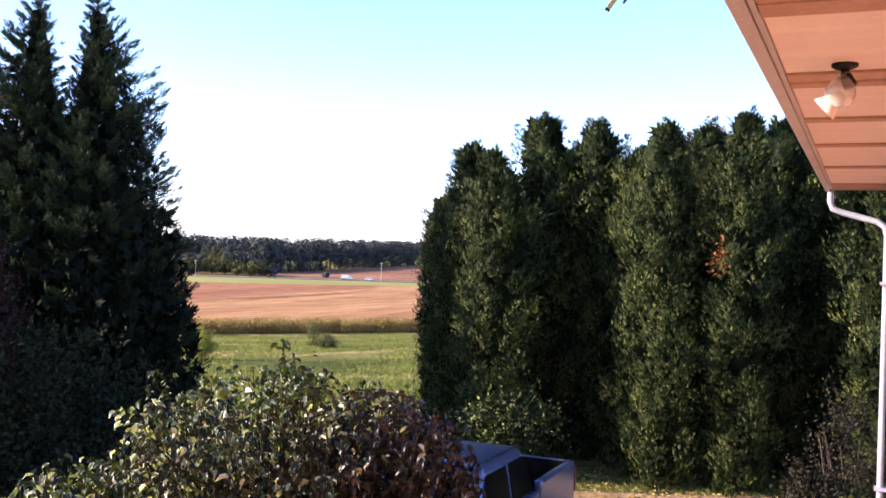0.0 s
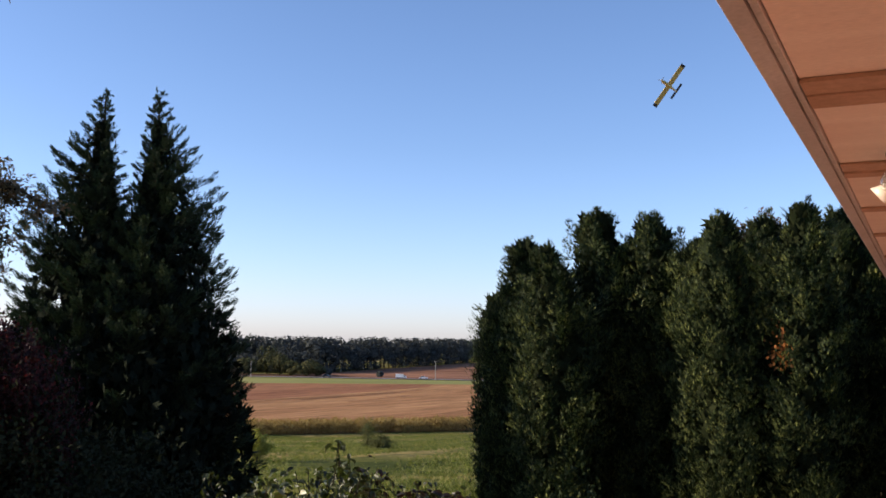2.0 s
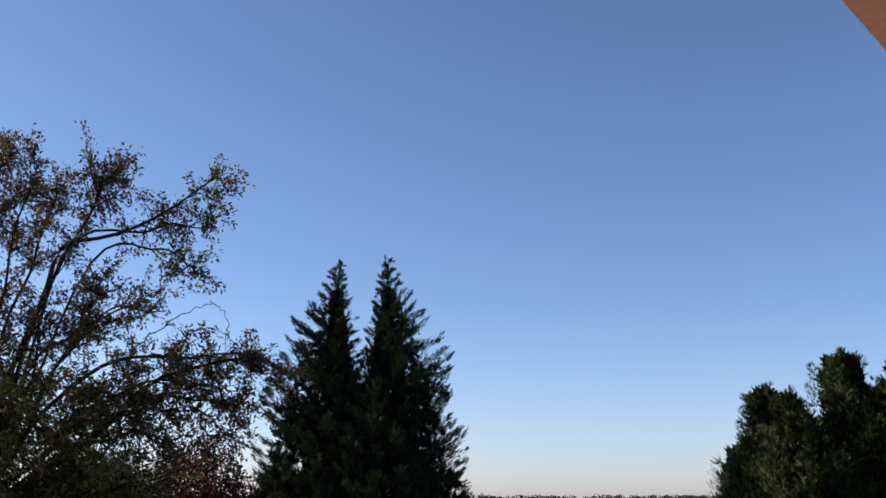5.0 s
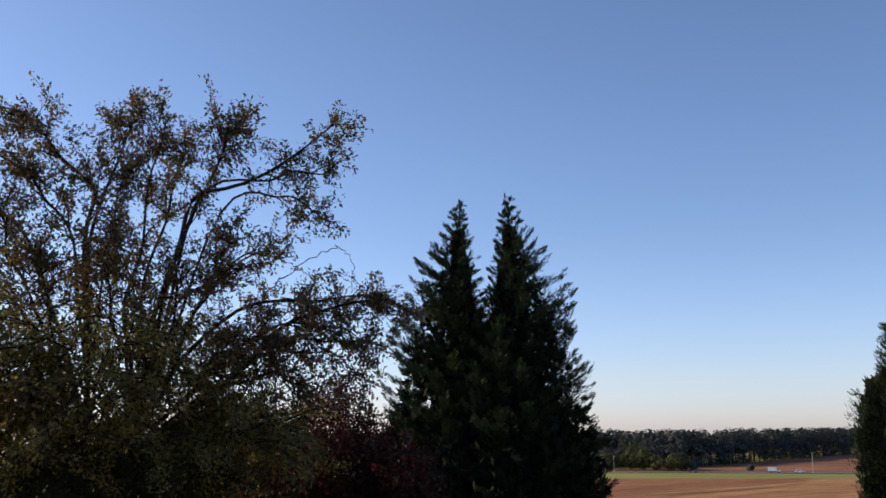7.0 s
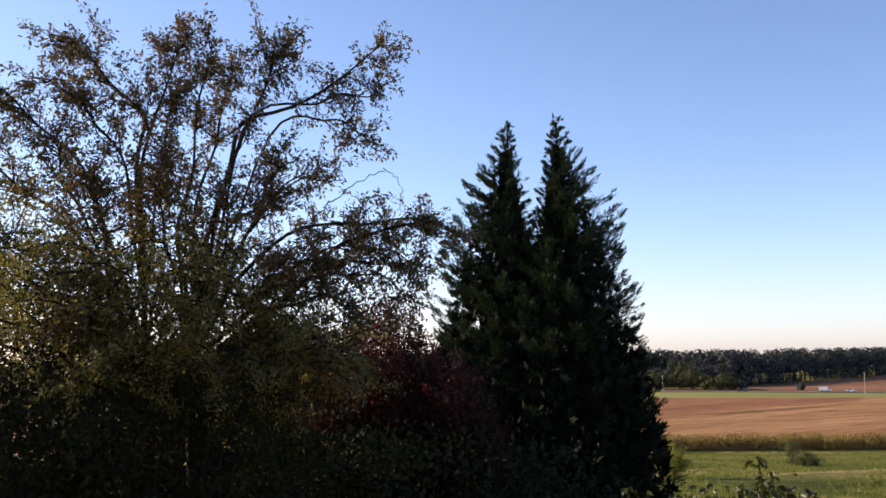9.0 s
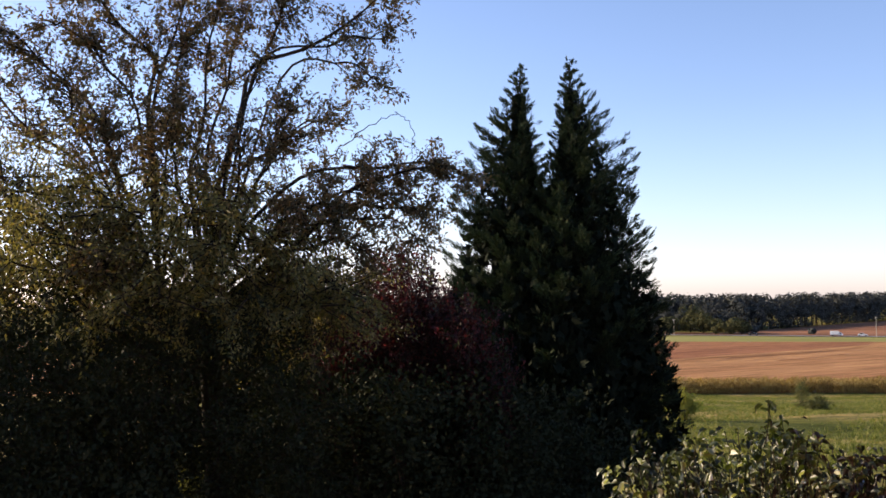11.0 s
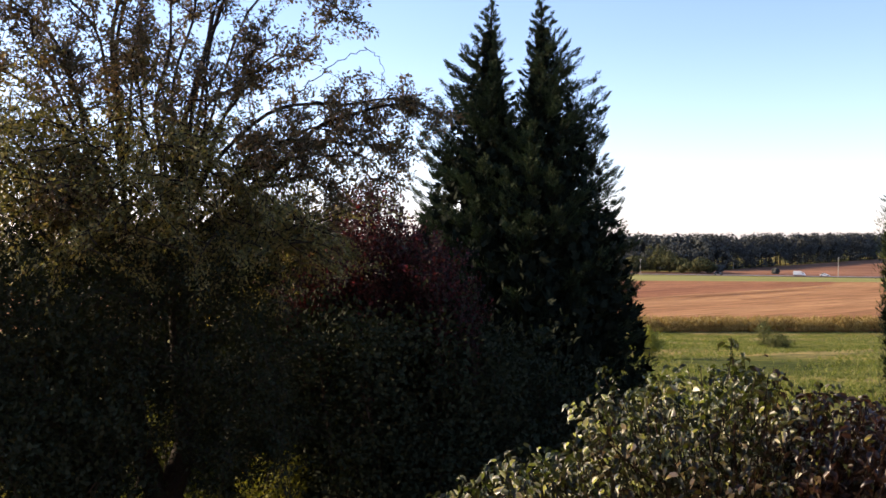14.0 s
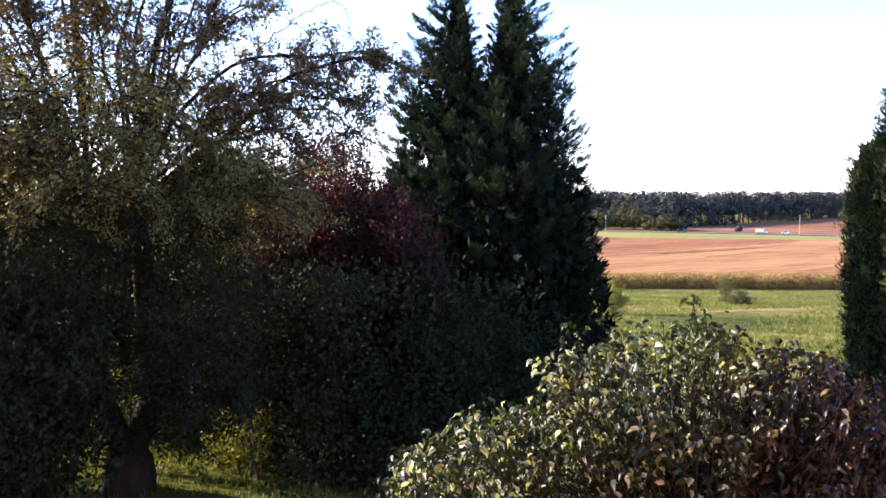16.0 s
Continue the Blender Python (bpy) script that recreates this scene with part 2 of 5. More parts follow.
BROWN_TREE = foliage("russet_tree_leaf", ((0.1, (0.05, 0.035, 0.025)), (0.5, (0.1, 0.06, 0.035)), (0.85, (0.1, 0.09, 0.035))), (1.2, 1.0, 0.7), 0.6, 0.25, 0.2)
BARK = surface("grey_brown_bark", (0.015, 0.0125, 0.01), (0.042, 0.034, 0.027), 3, 30, 0.9, 0, 0.8, (1, 1, 0.25), 0.1)
STEM = surface("shrub_stem_bark", (0.03, 0.022, 0.016), (0.075, 0.055, 0.04), 5, 50, 0.8, 0, 0.4, (1, 1, 0.3), 0.2)
SOFFIT = surface("tan_soffit_board", (0.79, 0.62, 0.55), (0.88, 0.73, 0.66), 1.5, 40, 0.45, 0, 0.05, (1, 6, 1))
SOFFIT_GAP = surface("brown_soffit_batten", (0.4, 0.24, 0.17), (0.5, 0.31, 0.23), 3, 40, 0.7, 0, 0.05)
GUTTER = surface("weathered_gutter_paint", (0.43, 0.395, 0.4), (0.59, 0.55, 0.555), 2.0, 60, 0.4, 0, 0.05)
PIPE = surface("white_downspout_paint", (0.24, 0.25, 0.3), (0.32, 0.33, 0.4), 3, 60, 0.35, 0, 0.03)


def brick_material():
    m, nt, p = node_material("red_brickwork")
    t = nt.nodes.new("ShaderNodeTexBrick")
    co, mp = nt.nodes.new("ShaderNodeTexCoord"), nt.nodes.new("ShaderNodeMapping")
    mp.inputs["Rotation"].default_value = (radians(90), 0, radians(90))
    nt.links.new(co.outputs["Object"], mp.inputs["Vector"])
    nt.links.new(mp.outputs["Vector"], t.inputs["Vector"])
    for key, value in (("Scale", 1.0), ("Mortar Size", 0.005), ("Brick Width", 0.215), ("Row Height", 0.075)):
        t.inputs[key].default_value = value
    t.inputs["Color1"].default_value, t.inputs["Color2"].default_value, t.inputs["Mortar"].default_value = (0.38, 0.18, 0.12, 1), (0.3, 0.13, 0.09, 1), (0.42, 0.37, 0.33, 1)
    nt.links.new(t.outputs["Color"], p.inputs["Base Color"])
    bp = nt.nodes.new("ShaderNodeBump")
    bp.inputs["Strength"].default_value, bp.inputs["Distance"].default_value, bp.invert = 0.6, 0.01, True
    nt.links.new(t.outputs["Fac"], bp.inputs["Height"])
    nt.links.new(bp.outputs["Normal"], p.inputs["Normal"])
    p.inputs["Roughness"].default_value = 0.9
    return m


BRICKWORK = brick_material()
SHINGLE = surface("roof_shingle", (0.08, 0.07, 0.065), (0.16, 0.14, 0.13), 4, 60, 0.95)
BLACK = plain("black_metal", (0.012, 0.011, 0.01), 0.5, 0, 0.2)
BULB = glassy("clear_bulb_glass", (0.97, 0.93, 0.88), 0.06, 0.85)
BULB_WHITE = plain("frosted_bulb", (0.85, 0.76, 0.7), 0.2)
TRUCK_PAINT = surface("silver_blue_paint", (0.095, 0.125, 0.235), (0.12, 0.155, 0.28), 1.0, 80, 0.18, 0.55, 0.0)
DARK_GLASS = plain("tinted_glass", (0.004, 0.004, 0.005), 0.12, 0, 0.06)
LINER = plain("dull_bed_liner", (0.006, 0.006, 0.006), 0.95, 0, 0.02)
SHADE_GLASS = plain("milky_shade_glass", (0.72, 0.58, 0.48), 0.12, 0, 0.6)
RUBBER = plain("black_rubber", (0.02, 0.02, 0.02), 0.8)
CHROME = plain("brushed_metal", (0.6, 0.6, 0.62), 0.25, 1.0)
RED_LENS = plain("red_lens", (0.16, 0.012, 0.015), 0.25)
YELLOW = plain("yellow_aircraft_paint", (0.62, 0.47, 0.16), 0.4)
NAVY = plain("dark_wingtip_paint", (0.03, 0.035, 0.06), 0.4)
WHITE = plain("white_vehicle_paint", (0.75, 0.75, 0.74), 0.35)
DARK_CAR = plain("dark_vehicle_paint", (0.03, 0.03, 0.04), 0.3)
POLE_WOOD = surface("weathered_pole_wood", (0.3, 0.26, 0.22), (0.42, 0.38, 0.33), 0.6, 20, 0.9, 0, 0.3, (1, 1, 0.2))


# ---- mesh helpers ----
def mesh_of(name, verts, faces, mat, smooth=False):
    """A mesh from arrays: faces of one size each, or a list of such arrays."""
    verts = np.asarray(verts, dtype=np.float32)
    groups = faces if isinstance(faces, list) else [faces]
    groups = [np.asarray(g, dtype=np.int32) for g in groups if len(g)]
    me = bpy.data.meshes.new(name)
    me.vertices.add(len(verts))
    me.vertices.foreach_set("co", verts.ravel())
    loops = np.concatenate([g.ravel() for g in groups])
    sizes = np.concatenate([np.full(len(g), g.shape[1], dtype=np.int32) for g in groups])
    starts = np.concatenate([[0], np.cumsum(sizes)[:-1]]).astype(np.int32)
    me.loops.add(len(loops))
    me.loops.foreach_set("vertex_index", loops)
    me.polygons.add(len(sizes))
    me.polygons.foreach_set("loop_start", starts)
    me.polygons.foreach_set("loop_total", sizes)
    if smooth:
        me.polygons.foreach_set("use_smooth", np.ones(len(sizes), dtype=bool))
    me.materials.append(mat)
    me.update(calc_edges=True)
    return me


def under(name, me, parent, label=""):
    """Links a mesh as a part of parent."""
    ob = new(name, me)
    ob.parent = parent
    if label:
        ob["label"] = label
    return ob


def part(name, bm, mat, parent, label=""):
    """Links a bmesh as one mesh object under a thing or a part."""
    me = bpy.data.meshes.new(name)
    bm.to_mesh(me)
    bm.free()
    me.materials.append(mat)
    return under(name, me, parent, label)


def thing(name, m, label, category, group="", kind=""):
    ob = new(name)
    ob.matrix_world = m
    return tagged(ob, label, category, group, kind)


def box(bm, x0, x1, y0, y1, z0, z1, bevel=0.0, m=None):
    """Adds a bevelled block."""
    made = bmesh.ops.create_cube(bm, size=1.0)["verts"]
    for v in made:
        v.co = Vector((x0 + (v.co.x + 0.5) * (x1 - x0), y0 + (v.co.y + 0.5) * (y1 - y0), z0 + (v.co.z + 0.5) * (z1 - z0)))
    if bevel:
        edges = list({e for v in made for e in v.link_edges})
        out = bmesh.ops.bevel(bm, geom=edges, offset=bevel, segments=2, affect="EDGES", profile=0.7)
        made = list({v for f in out["faces"] for v in f.verts} | {v for v in made if v.is_valid})
    if m is not None:
        for v in made:
            v.co = m @ v.co
    return made


def block(x0, x1, y0, y1, z0, z1, bevel=0.0, m=None):
    bm = bmesh.new()
    box(bm, x0, x1, y0, y1, z0, z1, bevel, m)
    return bm


def rod(bm, a, b, r0, r1=None, sides=10):
    a, b = Vector(a), Vector(b)
    turn = (b - a).to_track_quat("Z", "Y").to_matrix().to_4x4()
    m = Matrix.Translation((a + b) / 2) @ turn
    return bmesh.ops.create_cone(bm, cap_ends=True, segments=sides, radius1=r0, radius2=r0 if r1 is None else r1, depth=(b - a).length, matrix=m)


def extruded(outline, y0, y1, bevel=0.0):
    """A prism: an outline in x, z drawn from y0 to y1."""
    bm = bmesh.new()
    face = bm.faces.new([bm.verts.new((x, y0, z)) for x, z in outline])
    out = bmesh.ops.extrude_face_region(bm, geom=[face])
    for v in out["geom"]:
        if isinstance(v, bmesh.types.BMVert):
            v.co.y = y1
    bmesh.ops.recalc_face_normals(bm, faces=bm.faces)
    if bevel:
        bmesh.ops.bevel(bm, geom=list(bm.edges), offset=bevel, segments=2, affect="EDGES", profile=0.6)
    return bm


def lathe(profile, sides=20, m=None):
    """A turned shape: radius and height pairs round the z axis."""
    bm = bmesh.new()
    rings = [[bm.verts.new((r * math.cos(2 * math.pi * k / sides), r * math.sin(2 * math.pi * k / sides), z)) for k in range(sides)] for r, z in profile]
    for a, b in zip(rings, rings[1:]):
        for k in range(sides):
            bm.faces.new((a[k], a[(k + 1) % sides], b[(k + 1) % sides], b[k]))
    bm.faces.new(rings[0][::-1])
    bm.faces.new(rings[-1])
    for f in bm.faces:
        f.smooth = True
    if m is not None:
        bm.transform(m)
    return bm


def unit(v):
    return v / np.maximum(np.linalg.norm(v, axis=-1, keepdims=True), 1e-9)


def tube(points, radii, sides=6):
    """Verts and quads of a limb along points."""
    P = np.asarray(points, dtype=float)
    R = np.asarray(radii, dtype=float)
    T = unit(np.gradient(P, axis=0))
    ref = np.where(np.abs(T[:, 2:3]) > 0.9, np.array([[1.0, 0, 0]]), np.array([[0, 0, 1.0]]))
    U = unit(np.cross(T, ref))
    V = np.cross(T, U)
    a = np.arange(sides) * 2 * math.pi / sides
    ring = U[:, None] * np.cos(a)[None, :, None] + V[:, None] * np.sin(a)[None, :, None]
    verts = (P[:, None] + ring * R[:, None, None]).reshape(-1, 3)
    n = len(P)
    i = np.arange(n - 1)[:, None] * sides
    k = np.arange(sides)[None]
    k2 = (k + 1) % sides
    quads = np.stack([i + k, i + k2, i + sides + k2, i + sides + k], -1).reshape(-1, 4)
    return verts, quads


def joined(pieces):
    verts, faces, base = [], [], 0
    for v, f in pieces:
        verts.append(v)
        faces.append(f + base)
        base += len(v)
    return np.concatenate(verts), np.concatenate(faces)


def leaf_shape(wide=0.5, fold=0.12, curl=-0.15):
    """A folded, curled leaf: along, across, lift; and its triangles."""
    v = np.array([(0, 0, 0), (0.36, 0, -fold * 0.4), (0.72, 0, 0), (1, 0, curl), (0.26, wide * 0.86, fold), (0.62, wide * 0.8, fold * 0.9),
                  (0.26, -wide * 0.86, fold), (0.62, -wide * 0.8, fold * 0.9)])
    f = np.array([(0, 4, 1), (1, 4, 5), (1, 5, 2), (2, 5, 3), (0, 1, 6), (1, 7, 6), (1, 2, 7), (2, 3, 7)])
    return v, f


def simple_leaf(wide=0.36):
    """A small folded leaf of four triangles."""
    return (np.array([(0, 0, 0), (0.45, wide, 0.1), (0.5, 0, -0.03), (0.45, -wide, 0.1), (1, 0, -0.12)]),
            np.array([(0, 1, 2), (0, 2, 3), (2, 1, 4), (2, 4, 3)]))


def fan_shape(blades=6, spread=1.0, width=0.12):
    """A flat scaly spray: narrow blades that fan out from one stalk and droop at the tips."""
    v, f = [], []
    for k in range(blades):
        u = k / (blades - 1) - 0.5
        a, l, o = spread * u, 1.0 - 0.7 * abs(u), 0.5 * (0.5 - abs(u))
        d, s = np.array((math.cos(a), math.sin(a))), np.array((-math.sin(a), math.cos(a)))
        b = len(v)
        v += [(*(np.array((o, 0)) + s * width), 0.04), (*(np.array((o, 0)) - s * width), 0), (*(np.array((o, 0)) + d * (l - o)), -0.1)]
        f += [(b, b + 1, b + 2)]
    return np.array(v, dtype=float), np.array(f)


def plume_shape(pairs=5, width=0.07):
    """A feathery shoot: a tip blade and side blades set in pairs, swept forward."""
    v, f = [], []

    def blade(o, d, l):
        s = np.array((-d[1], d[0], 0)) * width
        b = len(v)
        v.extend([o + s, o - s, o + d * l])
        f.append((b, b + 1, b + 2))

    blade(np.array((0.4, 0, 0.0)), np.array((1, 0, 0.0)), 0.6)
    for k in range(pairs):
        u = 0.75 * k / pairs
        for side in (1, -1):
            a = side * (0.7 - 0.06 * k)
            blade(np.array((u, 0, 0.0)), np.array((math.cos(a), math.sin(a), 0.1 * (k % 2))), 0.44 - 0.04 * k)
    return np.array(v, dtype=float), np.array(f)


def scattered(shape, P, A, N, L, W=None):
    """Many copies of a leaf shape as arrays: at P, pointing along A, facing N, L long."""
    v, f = shape
    W = L if W is None else W
    A = unit(A)
    S = unit(np.cross(N, A))
    N = np.cross(A, S)
    out = (P[:, None] + A[:, None] * (v[None, :, 0:1] * L[:, None, None]) + S[:, None] * (v[None, :, 1:2] * W[:, None, None])
           + N[:, None] * (v[None, :, 2:3] * L[:, None, None]))
    faces = f[None] + (np.arange(len(P)) * len(v))[:, None, None]
    return out.reshape(-1, 3), faces.reshape(-1, f.shape[1])


def rand_dirs(rng, n):
    return unit(rng.normal(size=(n, 3)))


def polar(az, el, d):
    """A point seen from the eye: degrees to the left, degrees up, metres along the level."""
    return np.array((-math.sin(radians(az)) * d, math.cos(radians(az)) * d, EYE + d * math.tan(radians(el))))


# ---- the land ----
def q_of(x, y):
    return -0.425 * x + 0.905 * y


def smooth(a, b, v):
    t = np.clip((v - a) / (b - a), 0, 1)
    return t * t * (3 - 2 * t)


def land(x, y):
    """The height of the ground: level yard, meadow falling to a flat valley, a hill behind."""
    x, y = np.asarray(x, dtype=float), np.asarray(y, dtype=float)
    q = q_of(x, y)
    z = -12.8 * np.clip((q - 26) / 154, 0, 1)
    z = z - 0.5 * smooth(22, 40, q) * (1 - smooth(40, 70, q))
    z = z - 0.3 * smooth(185, 420, y)
    z = z + 0.025 * np.clip(y - 545, 0, 320)
    rough = 0.12 * np.sin(x * 0.31 + 1) * np.sin(y * 0.23) + 0.2 * np.sin(x * 0.07 + y * 0.09)
    return z + rough * smooth(26, 60, q) * (1 - smooth(150, 178, q))


def ground_z(x, y):
    return float(land(x, y))


def sheet(xs, ys, lift, mat, name):
    X, Y = np.meshgrid(xs, ys)
    verts = np.stack([X, Y, land(X, Y) + lift], -1).reshape(-1, 3)
    nx = len(xs)
    i, j = np.meshgrid(np.arange(len(xs) - 1), np.arange(len(ys) - 1))
    a = (j * nx + i).ravel()
    return mesh_of(name, verts, np.stack([a, a + 1, a + nx + 1, a + nx], -1), mat, True)


def spaced(stops):
    out = [np.arange(a, b, s) for a, b, s in stops]
    return np.concatenate(out + [[stops[-1][1]]])


gx = spaced([(-4200, -600, 300), (-600, -120, 20), (-120, 60, 3), (60, 400, 20), (400, 4200, 300)])
gy = spaced([(-4200, -100, 300), (-100, 0, 10), (0, 200, 2.5), (200, 700, 12), (700, 1500, 50), (1500, 4200, 300)])
ground = new("ground", sheet(gx, gy, 0.0, GRASS, "ground"))
tagged(ground, "green meadow and lawn falling away to a valley", "ground", kind="structure")


def strip_field(name, near, far, x0, x1, lift, mat, label, category="field"):
    """A field between two lines y(x), laid on the land."""
    xs = np.linspace(x0, x1, 60)
    rows = np.linspace(0, 1, 40)
    V = []
    for r in rows:
        ys = near(xs) * (1 - r) + far(xs) * r
        V.append(np.stack([xs, ys, land(xs, ys) + lift], -1))
    V = np.concatenate(V)
    i, j = np.meshgrid(np.arange(59), np.arange(39))
    a = (j * 60 + i).ravel()
    ob = new(name, mesh_of(name, V, np.stack([a, a + 1, a + 61, a + 60], -1), mat, True))
    return tagged(ob, label, category, kind="structure")


def line_q(q):
    return lambda x: (q + 0.425 * x) / 0.905


def strip_edge(x):
    return 428 + np.clip(x + 130, 0, 200) * 0.3


strip_field("field", line_q(188), strip_edge, -420, 160, 0.05, FIELD, "harvested tan stubble field beyond the corn")
strip_field("field", strip_edge, lambda x: 512 + 0 * x, -420, 160, 0.06, GREEN_STRIP, "bright green strip of young crop beside the road")
strip_field("field", lambda x: 534 + 0 * x, lambda x: np.clip(592 + (x + 97) * 2.15, 560, 900), -180, 160, 0.05, SOIL, "bare reddish brown field on the far slope")
strip_field("road", lambda x: 516.5 + 0 * x, lambda x: 525.5 + 0 * x, -420, 200, 0.3, ASPHALT, "pale grey two-lane country road", "road")
strip_field("field", lambda x: np.clip(297 + 2.87 * (x + 75.6), 290, 426), strip_edge, -420, -30, 0.1, WEDGE, "darker bare brown wedge of the harvested field")


def wedge_line(shift):
    return lambda x: 297 + 2.87 * (x + 75.6) - shift - 5 * np.sin(x * 0.11)


strip_field("vehicle_track", wedge_line(15), wedge_line(3), -80, -33, 0.14, TRACK, "pale flattened track across the stubble", "track")
strip_field("vehicle_track", wedge_line(32), wedge_line(26), -62, -30, 0.14, RUT, "dark wheel rut across the stubble", "track")
strip_field("vehicle_track", wedge_line(77), wedge_line(73), -46, -31, 0.14, RUT, "second dark wheel rut in the stubble", "track")


# ---- house eave ----
HOUSE = Matrix(((0.919, 0.394, 0, 0), (-0.394, 0.919, 0, 0), (0, 0, 1, 0), (0, 0, 0, 1)))
S0, S1, EAVE = -7.0, 10.1, 5.2
house = thing("house", HOUSE, "red brick house corner under a painted eave with gutter", "house")
part("wall", block(0.27, 8.0, S0, 9.85, 0.0, EAVE + 0.1), BRICKWORK, house, "red brick wall")
part("soffit", block(-0.295, 0.4, S0, S1, EAVE + 0.03, EAVE + 0.06), SOFFIT_GAP, house, "dark battens behind the soffit boards")
roof = extruded([(-0.36, EAVE + 0.19), (4.1, EAVE + 2.3), (8.6, EAVE + 0.19), (8.6, EAVE + 0.27), (4.1, EAVE + 2.4), (-0.36, EAVE + 0.27)], S0, S1 + 0.05)
part("roof", roof, SHINGLE, house, "dark shingle roof")
part("fascia", block(-0.312, -0.294, S0, S1 + 0.01, EAVE - 0.01, EAVE + 0.2, 0.004), GUTTER, house)
gable = extruded([(0.27, EAVE), (4.1, EAVE + 2.2), (8.0, EAVE)], 9.6, 9.85)
part("gable", gable, BRICKWORK, house)
GUT = [(-0.276, EAVE + 0.12), (-0.276, EAVE - 0.015), (-0.321, EAVE - 0.02), (-0.342, EAVE + 0.02), (-0.356, EAVE + 0.055), (-0.374, EAVE + 0.08),
       (-0.385, EAVE + 0.12), (-0.375, EAVE + 0.12), (-0.366, EAVE + 0.085), (-0.348, EAVE + 0.06), (-0.333, EAVE + 0.022), (-0.317, EAVE - 0.01), (-0.286, EAVE - 0.006), (-0.286, EAVE + 0.12)]
part("gutter", extruded([(x - 0.04, z) for x, z in GUT], S0, S1), GUTTER, house, "weathered metal roof gutter")
spout = [(-0.31, 10.0, EAVE - 0.0), (-0.31, 10.0, EAVE - 0.13), (-0.29, 10.0, EAVE - 0.19), (-0.2, 10.0, EAVE - 0.23), (0.1, 9.98, EAVE - 0.31), (0.17, 9.96, EAVE - 0.36), (0.19, 9.95, EAVE - 0.45), (0.19, 9.95, 0.1)]
v, f = tube(spout, [0.03] * len(spout), 10)
under("downspout", mesh_of("downspout", v, f, PIPE, True), house, "white downspout with an offset elbow")
for z in (4.3, 2.4, 0.8):
    part("pipe_strap", block(0.14, 0.27, 9.9, 10.0, z, z + 0.03, 0.003), PIPE, house)

soffit = [c for c in house.children if c.name.startswith("soffit")][0]
edges = [-7.0, -5.6, -4.4, -3.2, -2.0, -0.8, 0.4, 1.6, 2.82, 4.08, 5.12, 6.25, 7.7, 10.1]
for a, b in zip(edges, edges[1:]):
    part("soffit_board", block(-0.291, 0.262, a + 0.012, b - 0.012, EAVE, EAVE + 0.03, 0.005), SOFFIT, soffit)
for s in [e for e in edges[1:-1] if e != 2.82]:
    part("soffit_batten", block(-0.289, 0.26, s - 0.05, s + 0.05, EAVE - 0.014, EAVE - 0.001, 0.004), SOFFIT_GAP, soffit, "dark flat batten over a board joint")
for a, b in ((2.6, 2.735), (2.755, 2.9)):
    part("soffit_batten", block(-0.289, 0.26, a, b, EAVE - 0.014, EAVE - 0.001, 0.004), SOFFIT_GAP, soffit, "wide dark batten, one of a pair")
part("soffit_batten", block(-0.289, 0.26, 3.85, 3.99, EAVE - 0.012, EAVE - 0.001, 0.004), SOFFIT_GAP, soffit)
part("soffit_batten", block(-0.289, 0.26, 9.35, 10.08, EAVE - 0.012, EAVE - 0.001, 0.004), SOFFIT_GAP, soffit, "dark end panel")

# twin flood lamp under the eave
lamp = thing("floodlight", HOUSE @ pose(-0.085, 3.72, EAVE), "black twin floodlight holder with milky glass bulbs under the eave", "lamp")
part("canopy", lathe([(0.0, 0.0), (0.045, 0.0), (0.045, -0.01), (0.032, -0.018), (0.016, -0.024), (0.0, -0.024)], 24), BLACK, lamp, "round black canopy")
bm = bmesh.new()
rod(bm, (0, 0, -0.02), (0.004, -0.002, -0.05), 0.014, 0.014, 12)
rod(bm, (0.004, -0.002, -0.045), (0.022, -0.006, -0.082), 0.021, 0.024, 14)
part("arm", bm, BLACK, lamp)
aim = look((-0.004, -0.012, -0.068), (-0.03, -0.06, -0.2)) @ pose(0, 0, 0, 180, 0, 0) @ Matrix.Diagonal((1.22, 1.22, 1.22, 1))
part("bulb", lathe([(0.014, -0.03), (0.018, -0.012), (0.032, 0.004), (0.041, 0.024), (0.042, 0.04), (0.035, 0.06), (0.018, 0.071), (0.0, 0.073), (0.0, 0.0715), (0.0175, 0.0695), (0.0336, 0.059), (0.0404, 0.04), (0.0394, 0.0245), (0.0305, 0.005), (0.0165, -0.011), (0.0125, -0.03)], 24, aim), BULB, lamp, "round milky glass bulb")
aim = look((-0.02, 0.0, -0.12), (-0.16, 0.02, -0.24)) @ pose(0, 0, 0, 180, 0, 0)
shade = [(0.018, -0.025), (0.024, 0.0), (0.036, 0.032), (0.05, 0.06), (0.047, 0.06), (0.033, 0.032), (0.021, 0.0), (0.015, -0.025)]
part("glass_shade", lathe(shade, 24, aim), SHADE_GLASS, lamp, "flared milky glass shade")

# ---- driveway ----
xs, ys = np.linspace(-3, 12, 40), np.linspace(9, 18.6, 30)
drive = new("driveway", sheet(xs, ys, 0.012, DIRT, "driveway"))
tagged(drive, "pale gravel drive strewn with fallen leaves", "driveway", kind="structure")
# second sheet lies out of view, added as a reflector for the soffit
drive = new("driveway", sheet(np.linspace(-5, 5, 30), np.linspace(-9, 5.4, 40), 0.012, DIRT, "driveway"))
tagged(drive, "unseen pale gravel added by the house to bounce light onto the soffit", "driveway", kind="structure")
rng = np.random.default_rng(5)
n = 9000
P = np.stack([rng.uniform(-2, 11, n), rng.uniform(13.5, 20.4, n), np.full(n, 0.022)], -1)
P[:, 2] += rng.uniform(0, 0.02, n)
ang = rng.uniform(0, 6.283, n)
A = np.stack([np.cos(ang), np.sin(ang), rng.normal(0, 0.15, n)], -1)
